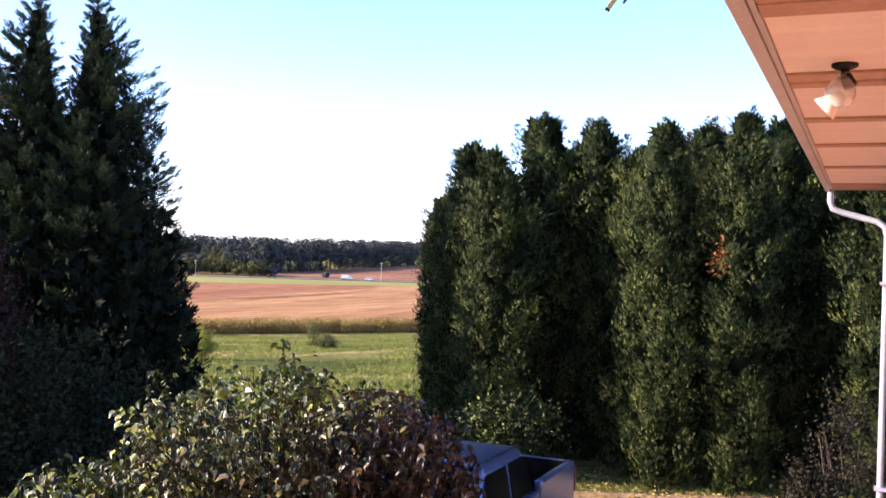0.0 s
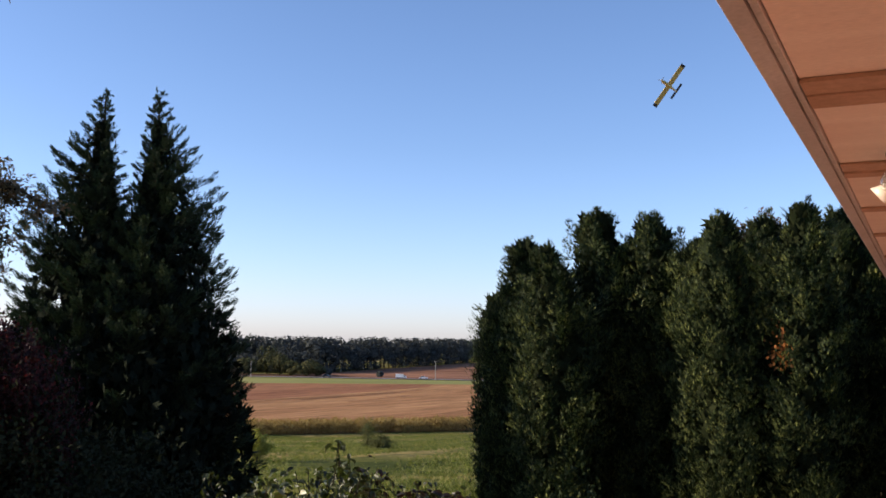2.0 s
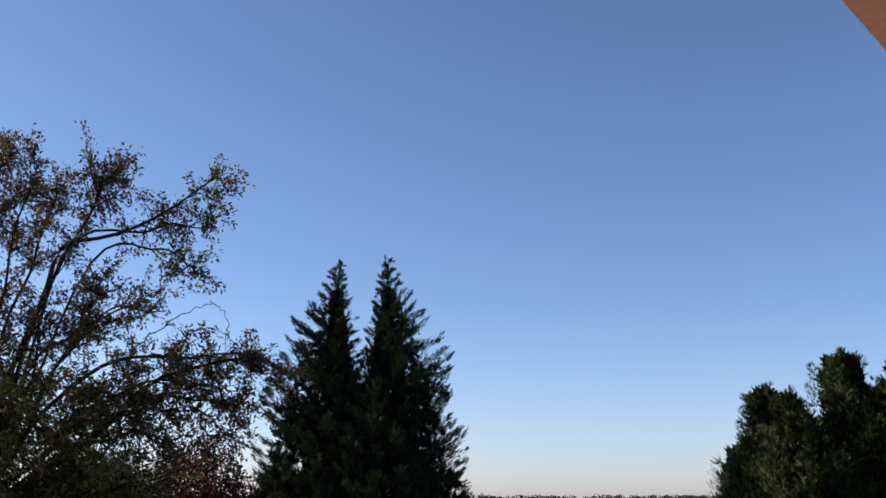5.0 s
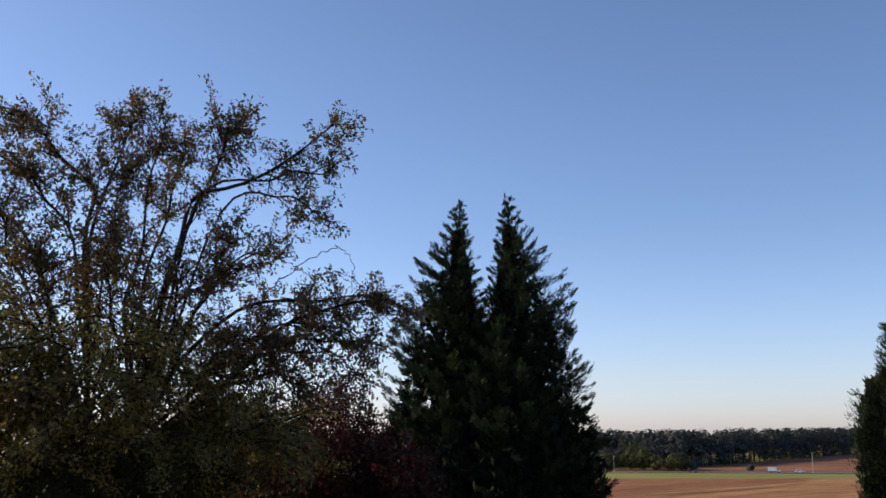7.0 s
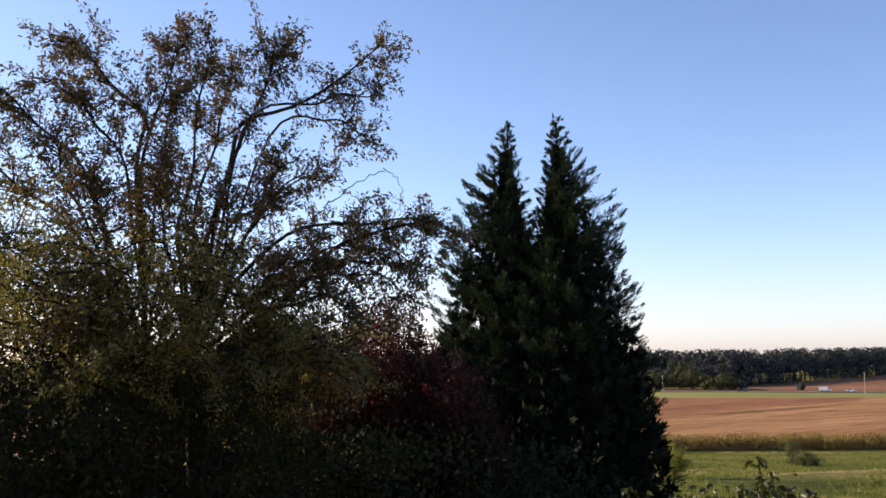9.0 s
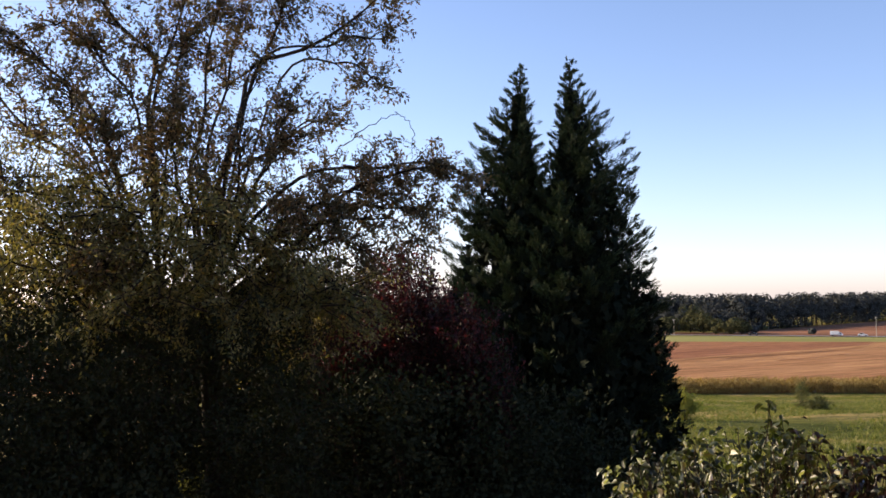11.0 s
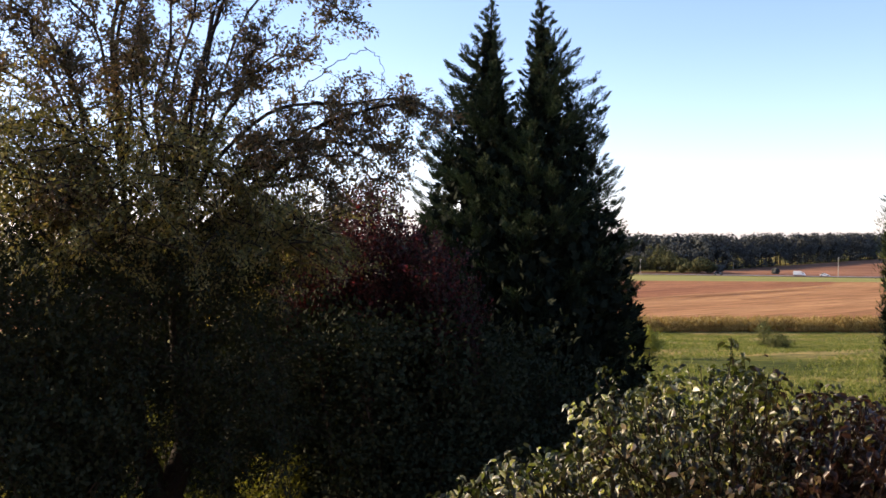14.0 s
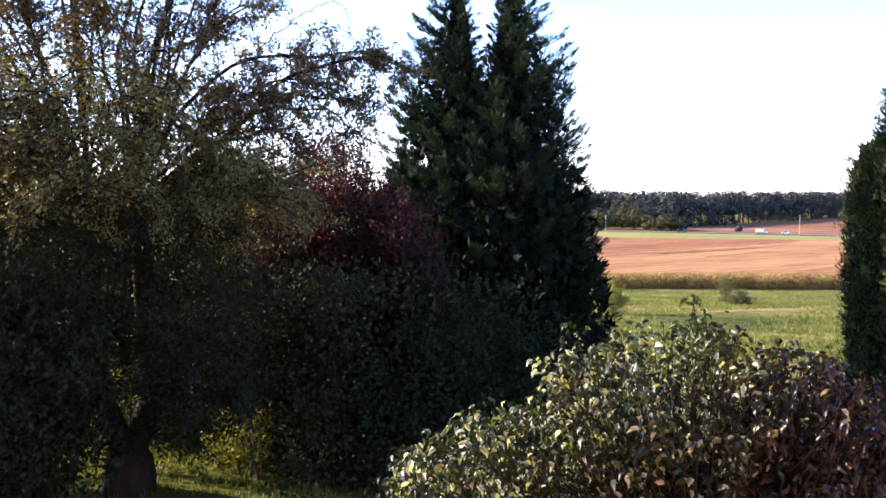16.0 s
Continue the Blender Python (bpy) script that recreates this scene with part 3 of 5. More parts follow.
N = np.stack([rng.normal(0, 0.25, n), rng.normal(0, 0.25, n), np.ones(n)], -1)
v, f = scattered(leaf_shape(0.35, 0.1, 0.1), P, A, N, rng.uniform(0.05, 0.1, n))
tagged(new("fallen_leaves", mesh_of("fallen_leaves", v, f, LITTER)), "yellow and brown fallen leaves on the drive", "leaves", kind="stuff")


# ---- trees and shrubs ----
def arborvitae(az, d, top_el, r, seed, clumps=130, sprays=26, ragged=1.08):
    rng = np.random.default_rng(seed)
    base = polar(az, 0, d)
    gz = ground_z(base[0], base[1])
    h = EYE + d * math.tan(radians(top_el)) - gz
    tree = thing("arborvitae", pose(base[0], base[1], gz), "tall dense green columnar arborvitae", "tree", "arborvitae row")

    def radius(z):
        u = np.clip(z / h, 0, 1)
        return r * np.minimum(1.0, 0.7 + 0.7 * u) * np.clip(1 - np.clip((u - 0.58) / 0.42, 0, 1) ** 3.6, 0, 1) ** 0.56

    n = clumps
    u = np.arange(n) / n
    z = h * (1 - u * 0.985) - np.interp(u, (0, 0.1), (0.16, 0.3))
    a = np.arange(n) * 2.39996 + rng.uniform(-0.8, 0.8, n)
    lump = 1 + 0.13 * np.sin(2 * a + z * 1.1 + seed) + 0.1 * np.sin(3 * a - z * 2.3 + seed * 2)
    rr = radius(z + 0.25) * np.minimum(lump * rng.uniform(0.42, 1.08, n), ragged)
    rr[:2] = 0.02
    out = np.stack([np.cos(a), np.sin(a), 0 * a], -1)
    C = out * rr[:, None] + np.stack([0 * z, 0 * z, z - 0.12], -1)
    # each clump is a flame of sprays that leans out a little
    size = rng.uniform(0.45, 0.95, n) * np.interp(u, (0, 0.04, 0.16, 1), (0.45, 0.6, 1, 1))
    axis = unit(np.array((0, 0, 1.0)) + out * rng.uniform(0.05, 0.55 if ragged > 1 else 0.12, (n, 1)) + rng.normal(size=(n, 3)) * (0.12 if ragged > 1 else 0.05))
    towards = -(out @ unit(np.array((base[0], base[1], 0.0))))
    k = np.repeat(np.arange(n), np.where(towards > -0.45, sprays, sprays // 4))
    m = len(k)
    w = rng.beta(1.3, 1.3, m)
    fat = 0.19 * (np.sin(np.pi * w ** 0.75) ** 0.8 * 0.9 + 0.1)
    swing = np.clip(rng.normal(size=(m, 3)), -1.7, 1.7) * np.array((1, 1, 0.5)) * (fat * size[k])[:, None]
    P = C[k] + axis[k] * (w * size[k])[:, None] + swing
    A = axis[k] * 0.9 + unit(swing) * 0.55 + rng.normal(size=(m, 3)) * 0.18
    N = unit(swing) * 0.6 + out[k] * 0.6 + rng.normal(size=(m, 3)) * 0.25
    L = rng.uniform(0.08, 0.15, m) * (1.1 - 0.3 * w) * np.where(towards[k] > -0.45, 1, 1.5)
    v, f = scattered(fan_shape(4, 1.3, 0.066), P, A, N, L)
    under("foliage", mesh_of("foliage", v, f, ARBOR), tree)
    # inner mass of twigs and old sprays, coloured dark for the shade inside
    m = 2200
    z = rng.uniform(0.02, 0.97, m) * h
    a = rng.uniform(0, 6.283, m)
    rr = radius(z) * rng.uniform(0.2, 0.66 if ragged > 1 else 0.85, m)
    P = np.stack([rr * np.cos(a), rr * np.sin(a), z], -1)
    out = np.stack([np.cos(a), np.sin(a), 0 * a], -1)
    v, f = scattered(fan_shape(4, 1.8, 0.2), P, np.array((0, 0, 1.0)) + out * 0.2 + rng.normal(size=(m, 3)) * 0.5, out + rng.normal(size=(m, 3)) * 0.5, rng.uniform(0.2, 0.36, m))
    under("inner_growth", mesh_of("inner_growth", v, f, ARBOR_IN), tree, "inner twigs coloured dark for the shade within")["kind"] = "stuff"
    v, f = tube([(0, 0, -0.05), (0.02, 0, h * 0.5), (0, 0, h * 0.9)], [0.14, 0.08, 0.02], 8)
    under("trunk", mesh_of("trunk", v, f, BARK, True), tree)
    return tree


# the trees stand unevenly: some step forward into the sun and shade the ones behind
HEDGE = [(-0.3, 22.5, 3.4, 0.74, 210), (-1.5, 22.0, 6.5, 0.74, 150), (-2.75, 21.2, 6.1, 0.62, 130), (-3.2, 20.2, 5.0, 0.74, 150),
         (-5.7, 22.2, 8.15, 0.92, 180), (-7.3, 23.0, 6.3, 0.8, 90), (-8.85, 22.0, 7.85, 0.94, 180), (-10.9, 21.7, 6.2, 0.74, 110),
         (-11.6, 20.3, 6.6, 0.58, 120), (-12.7, 19.7, 7.85, 0.66, 170), (-15.0, 22.0, 7.7, 0.82, 120), (-17.0, 19.75, 8.45, 0.62, 170),
         (-18.9, 21.5, 7.95, 0.77, 140), (-20.7, 22.3, 7.6, 1.0, 130), (-22.7, 22.6, 7.6, 0.8, 80), (-24.3, 20.2, 7.9, 0.78, 150), (-26.4, 21.4, 7.8, 0.95, 60)]
for i, (az, d, el, r, c) in enumerate(HEDGE):
    tree = arborvitae(az, d, el - 0.17, r, 100 + i, c, 92, 1.08 if i else 0.82)
    if i == 11:
        # a creeper turned orange in one patch
        rng = np.random.default_rng(6)
        n = 150
        P = polar(-15.75, 0.0, 19.6) + rng.normal(size=(n, 3)) * (0.11, 0.11, 0.2) - np.array(tree.location)
        v, f = scattered(leaf_shape(0.4, 0.1, -0.1), P, rng.normal(size=(n, 3)) + (0, 0, -0.5), np.array((-0.5, -0.8, 0.4)) + rng.normal(size=(n, 3)) * 0.5, rng.uniform(0.05, 0.1, n))
        under("orange_creeper", mesh_of("orange_creeper", v, f, ORANGE), tree, "small patch of orange creeper leaves")


def conifer(az, d, tip_el, seed, side, branches=400, label=""):
    rng = np.random.default_rng(seed)
    base = polar(az, 0, d)
    gz = ground_z(base[0], base[1])
    top = EYE + d * math.tan(radians(tip_el)) - gz
    tree = thing("cedar", pose(base[0], base[1], gz), label, "tree", "pair of cedars")
    prof_d = np.array((0.0, 0.35, 0.6, 0.9, 1.5, 2.2, 2.7, 3.6, 4.5, 5.3, 6.5, 7.3, 8.5, 10.0, 12.0))
    prof_r = np.array((0.03, 0.08, 0.24, 0.46, 0.88, 1.33, 1.56, 1.67, 1.81, 1.98, 2.24, 2.38, 2.56, 2.52, 2.35))

    def reach(z, lean):
        inward = 1 - 0.32 * (1 - side * lean) * np.clip((z / top - 0.5) / 0.25, 0, 1)
        return np.interp(top - z, prof_d, prof_r) * inward
    P, A, L, wood = [], [], [], []
    for b in range(branches):
        z = top * (1 - (b / branches) ** 0.86 * 0.97) - 0.2
        a = b * 2.39996 + rng.uniform(-0.4, 0.4)
        lean = math.cos(a) * 0.94 + math.sin(a) * 0.34
        l = float(reach(z, lean)) * rng.uniform(0.72, 0.99) + 0.06
        rise = rng.uniform(0.15, 0.5) + 0.3 * (z / top) ** 1.5
        o = np.array((math.cos(a), math.sin(a), 0))
        t = np.linspace(0, 1, 7)
        line = np.array((0, 0, z - l * rise)) + o * (t * l)[:, None] + np.array((0, 0, 1.0)) * (l * rise * (t ** 1.4))[:, None]
        line[1:] += rng.normal(size=(6, 3)) * 0.02
        wood.append(tube(line, np.linspace(0.015 + 0.01 * l, 0.004, 7), 4))
        # pointed plumes set along the bough in two ranks and swept up, the last one at its tip
        q = int(6 + 7.5 * l)
        us = np.sort(rng.uniform(0.3, 1.0, q) ** 0.8)
        us[-1] = 0.97
        pt = np.stack([np.interp(us, t, line[:, k]) for k in range(3)], -1)
        tan = unit(np.stack([np.interp(us, t, np.gradient(line[:, k])) for k in range(3)], -1))
        across = np.array((-o[1], o[0], 0.0))
        rank = np.where(np.arange(q) % 2 == 0, 1.0, -1.0) * rng.uniform(0.2, 0.7, q)
        rank[-1] = 0.0
        ways = unit(tan * 0.9 + across * rank[:, None] + np.array((0, 0, 0.32)) + rng.normal(size=(q, 3)) * 0.12)
        lens = np.clip((0.16 + 0.34 * (1.15 - us) * l) * rng.uniform(0.7, 1.25, q), 0.12, 0.62) * min(1.0, 0.45 + 0.5 * l)
        m = 16 if o[0] * base[0] + o[1] * base[1] < 8 else 6
        k = np.repeat(np.arange(q), m)
        w = np.tile((np.arange(m) + 0.5) / m, q) + rng.uniform(-0.04, 0.04, q * m)
        thick = 0.3 * lens[k] * np.clip(1.05 - w, 0.05, 1) ** 0.8
        off = rng.normal(size=(q * m, 3)) * thick[:, None] * 0.5
        P.append(pt[k] + ways[k] * (lens[k] * w)[:, None] + off)
        A.append(ways[k] + unit(off) * (0.32 * (1.1 - w))[:, None] + rng.normal(size=(q * m, 3)) * 0.1)
        L.append(rng.uniform(0.08, 0.14, q * m) * (1.1 - 0.35 * w) * min(1.0, 0.55 + 0.4 * l))
    # the leader
    m = 70
    u = rng.uniform(0, 1, m)
    P.append(np.stack([rng.normal(0, 0.035, m) * (1.3 - u) + 0.05 * np.sin(u * 4 + side), rng.normal(0, 0.035, m) * (1.3 - u), top - 0.85 + u * 0.75], -1))
    A.append(np.array((0, 0, 1.0)) + rng.normal(size=(m, 3)) * 0.3)
    L.append(rng.uniform(0.07, 0.14, m))
    P, A, L = np.concatenate(P), np.concatenate(A), np.concatenate(L)
    v, f = scattered(plume_shape(2, 0.085), P, A, np.array((0, 0, 1.0)) + rng.normal(size=(len(P), 3)) * 0.7, L)
    under("foliage", mesh_of("foliage", v, f, CEDAR), tree)
    # inner twigs fill the crown; their dark colour stands in for shade
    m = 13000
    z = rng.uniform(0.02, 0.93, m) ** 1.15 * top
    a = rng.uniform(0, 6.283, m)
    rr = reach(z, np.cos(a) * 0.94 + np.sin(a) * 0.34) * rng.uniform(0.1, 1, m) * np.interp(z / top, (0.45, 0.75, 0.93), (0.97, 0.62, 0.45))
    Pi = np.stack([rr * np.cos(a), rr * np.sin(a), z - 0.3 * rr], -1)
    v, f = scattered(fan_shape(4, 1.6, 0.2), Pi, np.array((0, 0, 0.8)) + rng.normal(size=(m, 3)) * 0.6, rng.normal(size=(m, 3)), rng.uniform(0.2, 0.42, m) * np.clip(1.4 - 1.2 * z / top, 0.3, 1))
    under("inner_growth", mesh_of("inner_growth", v, f, CEDAR_IN), tree, "inner twigs coloured dark for the shade within")["kind"] = "stuff"
    v, f = joined(wood)
    under("bough_mass", mesh_of("bough_mass", v, f, BARK, True), tree)["kind"] = "stuff"
    v, f = tube([(0, 0, -0.1), (0.04, 0.02, top * 0.4), (0, 0, top * 0.75), (0.02, 0, top - 0.3)], [0.2, 0.13, 0.06, 0.012], 8)
    under("trunk", mesh_of("trunk", v, f, BARK, True), tree)
    return tree


conifer(19.9, 22.0, 14.3, 21, 1, 370, "dark green ragged cedar beside its taller twin")
conifer(22.8, 22.5, 14.0, 22, -1, 370, "dark green cedar with a bent leader")


def grow(rng, start, way, length, bend, n=9, wander=0.12):
    """A wandering limb line from start along way, bent towards bend."""
    pts = [np.array(start, dtype=float)]
    d = unit(np.array(way, dtype=float))
    for k in range(n):
        d = unit(d + np.array(bend) / n + rng.normal(size=3) * wander)
        pts.append(pts[-1] + d * length / n)
    return np.array(pts)


def leafy(rng, lines, per_metre, size, droop, shape, spread=0.05, start=0.25):
    """Leaves set along twig lines."""
    P, A = [], []
    for line in lines:
        seg = np.linalg.norm(np.diff(line, axis=0), axis=1)
        total = seg.sum()
        m = max(2, int(total * per_metre))
        u = rng.uniform(start, 1.0, m) * (len(line) - 1)
        i = np.minimum(u.astype(int), len(line) - 2)
        pt = line[i] + (line[i + 1] - line[i]) * (u - i)[:, None]
        P.append(pt + rng.normal(size=(m, 3)) * spread)
        A.append(unit(line[i + 1] - line[i]) * 0.6 + rng.normal(size=(m, 3)) * 0.6 + np.array((0, 0, droop)))
    P, A = np.concatenate(P), np.concatenate(A)
    N = np.array((0, 0, 0.8)) + rng.normal(size=P.shape) * 0.7
    return scattered(shape, P, A, N, rng.uniform(0.7, 1.25, len(P)) * size)


QUICK_LONG = (np.array([(0, 0, 0), (0.45, 0.23, 0.08), (1, 0, -0.12), (0.5, -0.23, 0.06)]), np.array([(0, 1, 2), (0, 2, 3)]))


def apple_tree():
    rng = np.random.default_rng(7)
    base = polar(41.6, 0, 15.4)
    gz = ground_z(base[0], base[1])
    tree = thing("apple_tree", pose(base[0], base[1], gz), "spreading old apple tree with sparse yellowing leaves", "tree")
    o = np.array((base[0], base[1], gz))

    def here(az, el, d):
        return polar(az, el, d) - o
    v, f = tube(np.array(((0, 0, -0.1), (0.03, 0.02, 0.3), (0, 0.02, 0.5), (0.02, 0, 0.72))), [0.44, 0.37, 0.36, 0.24], 14)
    under("trunk", mesh_of("trunk", v, f, BARK, True), tree)
    fork = np.array((0, 0, 0.5))
    left, right = here(43.2, -3.0, 15.2), here(41.1, -0.5, 15.2)
    for knee, end, r in ((here(43.0, -11.0, 15.3), left, 0.2), (here(40.35, -11.2, 15.3), right, 0.21)):
        line = np.array((fork, (fork + knee) / 2 + rng.normal(size=3) * 0.04, knee, (knee + end) / 2 + rng.normal(size=3) * 0.05, end))
        v, f = tube(line, np.array((1, 0.92, 0.8, 0.6, 0.36)) * r, 12)
        under("leader", mesh_of("leader", v, f, BARK, True), tree)
    # limbs by leader and the points they pass, in degrees left and up; distance of the end, thickness, leafiness
    limbs = [(left, ((43.6, 3.0), (44.0, 8.5), (43.5, 13.4), (42.3, 16.4), (41.7, 18.1)), 15.0, 0.06, 0.9), (left, ((43.6, 4.0), (43.1, 9.0), (42.7, 12.8), (42.2, 15.0)), 14.6, 0.04, 0.8),
             (left, ((44.2, 9.9), (44.0, 13.6), (46.0, 15.4), (47.2, 16.7), (48.2, 17.0)), 15.2, 0.05, 0.8), (left, ((44.5, 9.0), (46.5, 13.2), (49.3, 15.2)), 14.6, 0.04, 0.8),
             (left, ((46.0, 1.5), (48.6, 3.7), (51.2, 5.6), (54.0, 7.5)), 14.4, 0.05, 0.6), (left, ((46.5, 6.0), (49.8, 9.1), (52.5, 11.5), (55.0, 13.0)), 14.8, 0.045, 0.6),
             (left, ((45.5, 7.0), (48.0, 11.5), (51.0, 14.0), (54.0, 14.8)), 15.5, 0.045, 0.8), (left, ((47.5, -0.5), (51.0, 1.0), (56.0, 3.0)), 14.0, 0.05, 0.4), (left, ((48.0, 3.0), (53.0, 7.0), (58.0, 10.5)), 15.6, 0.05, 0.4),
             (left, ((45.0, 3.5), (46.0, 7.5), (46.6, 10.5)), 13.2, 0.04, 0.9), (left, ((44.5, 0.5), (46.5, 2.5), (48.0, 3.0)), 13.0, 0.04, 1.0), (left, ((46.0, 6.0), (48.0, 9.6), (48.6, 12.2)), 14.0, 0.04, 0.8),
             (right, ((41.5, 3.0), (41.8, 7.3), (41.3, 11.0), (40.7, 15.2), (40.3, 17.9)), 15.0, 0.055, 0.9), (right, ((40.6, 4.0), (40.4, 7.3), (39.2, 10.9), (38.2, 13.6), (35.9, 14.5), (33.6, 15.5), (32.4, 16.2), (31.0, 17.6), (30.2, 18.2)), 14.3, 0.065, 0.3),
             (right, ((39.4, 10.0), (38.0, 13.6), (36.9, 16.2), (36.0, 17.9)), 14.5, 0.05, 0.75), (right, ((38.4, 12.8), (34.0, 14.9), (31.6, 15.2), (30.0, 15.5)), 14.4, 0.035, 0.32), (right, ((37.0, 12.5), (33.5, 13.9), (31.9, 13.3), (31.3, 12.9)), 14.6, 0.03, 0.3),
             (right, ((39.9, 4.0), (39.4, 7.3), (37.2, 9.1), (35.0, 10.5), (33.6, 11.2)), 15.0, 0.045, 0.45), (right, ((39.0, 5.0), (37.4, 8.6), (35.7, 10.3), (34.5, 10.6), (32.6, 10.4)), 14.6, 0.032, 0.25), (right, ((41.0, 8.0), (39.7, 13.4), (39.0, 16.7)), 15.6, 0.045, 0.8),
             (right, ((38.6, 1.2), (36.0, 3.4), (33.9, 5.8), (31.8, 7.1), (29.7, 7.8), (26.9, 7.9), (25.6, 7.6)), 14.1, 0.075, 0.95), (right, ((39.0, 4.2), (36.0, 7.2), (33.0, 7.9), (30.6, 8.1), (28.4, 8.2), (27.0, 8.2)), 14.4, 0.05, 1.0),
             (right, ((36.6, 3.0), (34.2, 5.2), (32.2, 5.8), (29.7, 5.6), (27.2, 5.4)), 14.5, 0.034, 0.8), (right, ((38.0, 0.8), (36.0, 2.1), (34.1, 1.9), (32.7, 1.4), (31.6, 0.6)), 14.3, 0.034, 0.15),
             (right, ((36.4, 3.4), (33.4, 5.0), (30.6, 4.9), (28.4, 3.8)), 14.2, 0.03, 0.45), (right, ((36.6, 4.4), (33.0, 6.6), (30.2, 6.4), (28.0, 5.6)), 14.3, 0.03, 0.35), (right, ((37.8, 1.6), (35.6, 3.2), (33.6, 3.8), (32.2, 3.2)), 13.9, 0.035, 1.0), (right, ((38.4, -0.4), (36.6, 1.0), (34.8, 0.8), (33.4, -0.2)), 14.0, 0.035, 1.0), (right, ((38.0, 3.0), (36.4, 5.0), (34.6, 5.8), (33.2, 5.4)), 13.7, 0.035, 1.0),
             (right, ((38.5, 6.0), (37.0, 9.6), (36.2, 12.2)), 13.7, 0.04, 1.0), (right, ((42.0, 5.0), (43.0, 8.6), (43.0, 11.6)), 13.3, 0.04, 0.9), (right, ((39.8, 4.0), (39.2, 7.6), (38.9, 10.2)), 13.3, 0.04, 0.9), (right, ((38.6, 2.2), (37.0, 4.5), (36.2, 6.0)), 13.4, 0.04, 1.0)]
    twigs, twig_tubes = [], []
    for s, via, far, r, leafage in limbs:
        stops = [s] + [here(a, e + max(0, e - 11) * 0.04, 15.2 + (far - 15.2) * (j + 1) / len(via)) for j, (a, e) in enumerate(via)]
        stops = np.array([2 * stops[0] - stops[1]] + stops + [2 * stops[-1] - stops[-2]])
        n = 24
        u = np.linspace(0, len(via), n) - 1e-6
        i = np.clip(u.astype(int), 0, len(via) - 1)
        t = (u - i)[:, None]
        p0, p1, p2, p3 = stops[i], stops[i + 1], stops[i + 2], stops[i + 3]
        line = 0.5 * (2 * p1 + (p2 - p0) * t + (2 * p0 - 5 * p1 + 4 * p2 - p3) * t ** 2 + (3 * p1 - p0 - 3 * p2 + p3) * t ** 3)
        ph = rng.uniform(0, 6.283, 3)
        line += np.sin(np.arange(n)[:, None] * 0.8 + ph) * 0.035 * np.minimum(1, np.arange(n) / 3)[:, None]
        v, f = tube(line, np.linspace(r * 0.8, 0.007, n), 7)
        under("limb", mesh_of("limb", v, f, BARK, True), tree)
        twigs.append(line[17 if leafage > 0.4 else 21:])
        length = np.linalg.norm(np.diff(line, axis=0), axis=1).sum()
        arching = via[-1][1] < 9 and via[-1][0] < 30
        for k in range(int((6 + length * 4.6) * leafage)):
            share = rng.uniform(0.12, 1.0) ** 0.6
            i = int(share * (n - 1))
            d0 = unit(line[min(i + 1, n - 1)] - line[max(i - 1, 0)])
            way = unit(d0 * 0.8 + rng.normal(size=3) * 0.65 + np.array((0, 0, -0.2 if arching else 0.12)))
            tl = rng.uniform(0.4, 1.35) * (1.2 - 0.85 * share) * (0.75 if arching else 0.62 if leafage < 0.4 else 1.0)
            tw = grow(rng, line[i], way, tl, (0, 0, rng.uniform(-0.5, 0.45)), 7, 0.18)
            twigs.append(tw)
            twig_tubes.append(tube(tw, np.linspace(0.013, 0.003, 8), 4))
            for j in range(rng.integers(2, 5)):
                q = rng.integers(2, 8)
                sd = unit(way * 0.7 + rng.normal(size=3) * 0.8)
                t2 = grow(rng, tw[q], sd, rng.uniform(0.18, 0.5), (0, 0, -0.2), 5, 0.2)
                twigs.append(t2)
                twig_tubes.append(tube(t2, np.linspace(0.006, 0.002, 6), 3))
    # low boughs that droop with foliage
    skirts = []
    for k in range(430):
        az = rng.uniform(33, 52)
        el = rng.uniform(np.interp(az, (33, 36, 46, 48, 50), (0, -0.5, -1.0, 0.5, 2.0)), np.interp(az, (33, 35.5, 38, 41, 46, 60), (1, 2, 4.5, 6.5, 7, 7)))
        s = here(az, el, rng.uniform(13.0, 15.8))
        tw = grow(rng, s, rng.normal(size=3) + np.array((0, 0, 0.3)), rng.uniform(0.7, 1.5), (0, 0, -0.6), 6, 0.2)
        skirts.append(tw)
        twig_tubes.append(tube(tw, np.linspace(0.012, 0.003, 7), 4))
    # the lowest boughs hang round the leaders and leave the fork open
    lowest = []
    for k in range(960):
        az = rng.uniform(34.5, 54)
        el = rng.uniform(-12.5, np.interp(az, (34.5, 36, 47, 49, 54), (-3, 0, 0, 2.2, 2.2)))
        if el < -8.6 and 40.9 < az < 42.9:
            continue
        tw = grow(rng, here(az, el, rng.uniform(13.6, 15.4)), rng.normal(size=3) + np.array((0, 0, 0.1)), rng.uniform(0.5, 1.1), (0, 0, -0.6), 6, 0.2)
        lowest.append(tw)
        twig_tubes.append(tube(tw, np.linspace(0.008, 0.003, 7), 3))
    v, f = joined(twig_tubes)
    under("twig_mass", mesh_of("twig_mass", v, f, BARK, True), tree)["kind"] = "stuff"
    # lowest leaves take the darkened material, so their shade is in the colour
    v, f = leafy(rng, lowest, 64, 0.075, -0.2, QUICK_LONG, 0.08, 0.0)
    under("lowest_leaves", mesh_of("lowest_leaves", v, f, UNDER), tree, "leaves on the lowest boughs, coloured dark for the shade there")["kind"] = "stuff"
    v, f = leafy(rng, skirts, 100, 0.066, -0.1, QUICK_LONG, 0.07, 0.15)
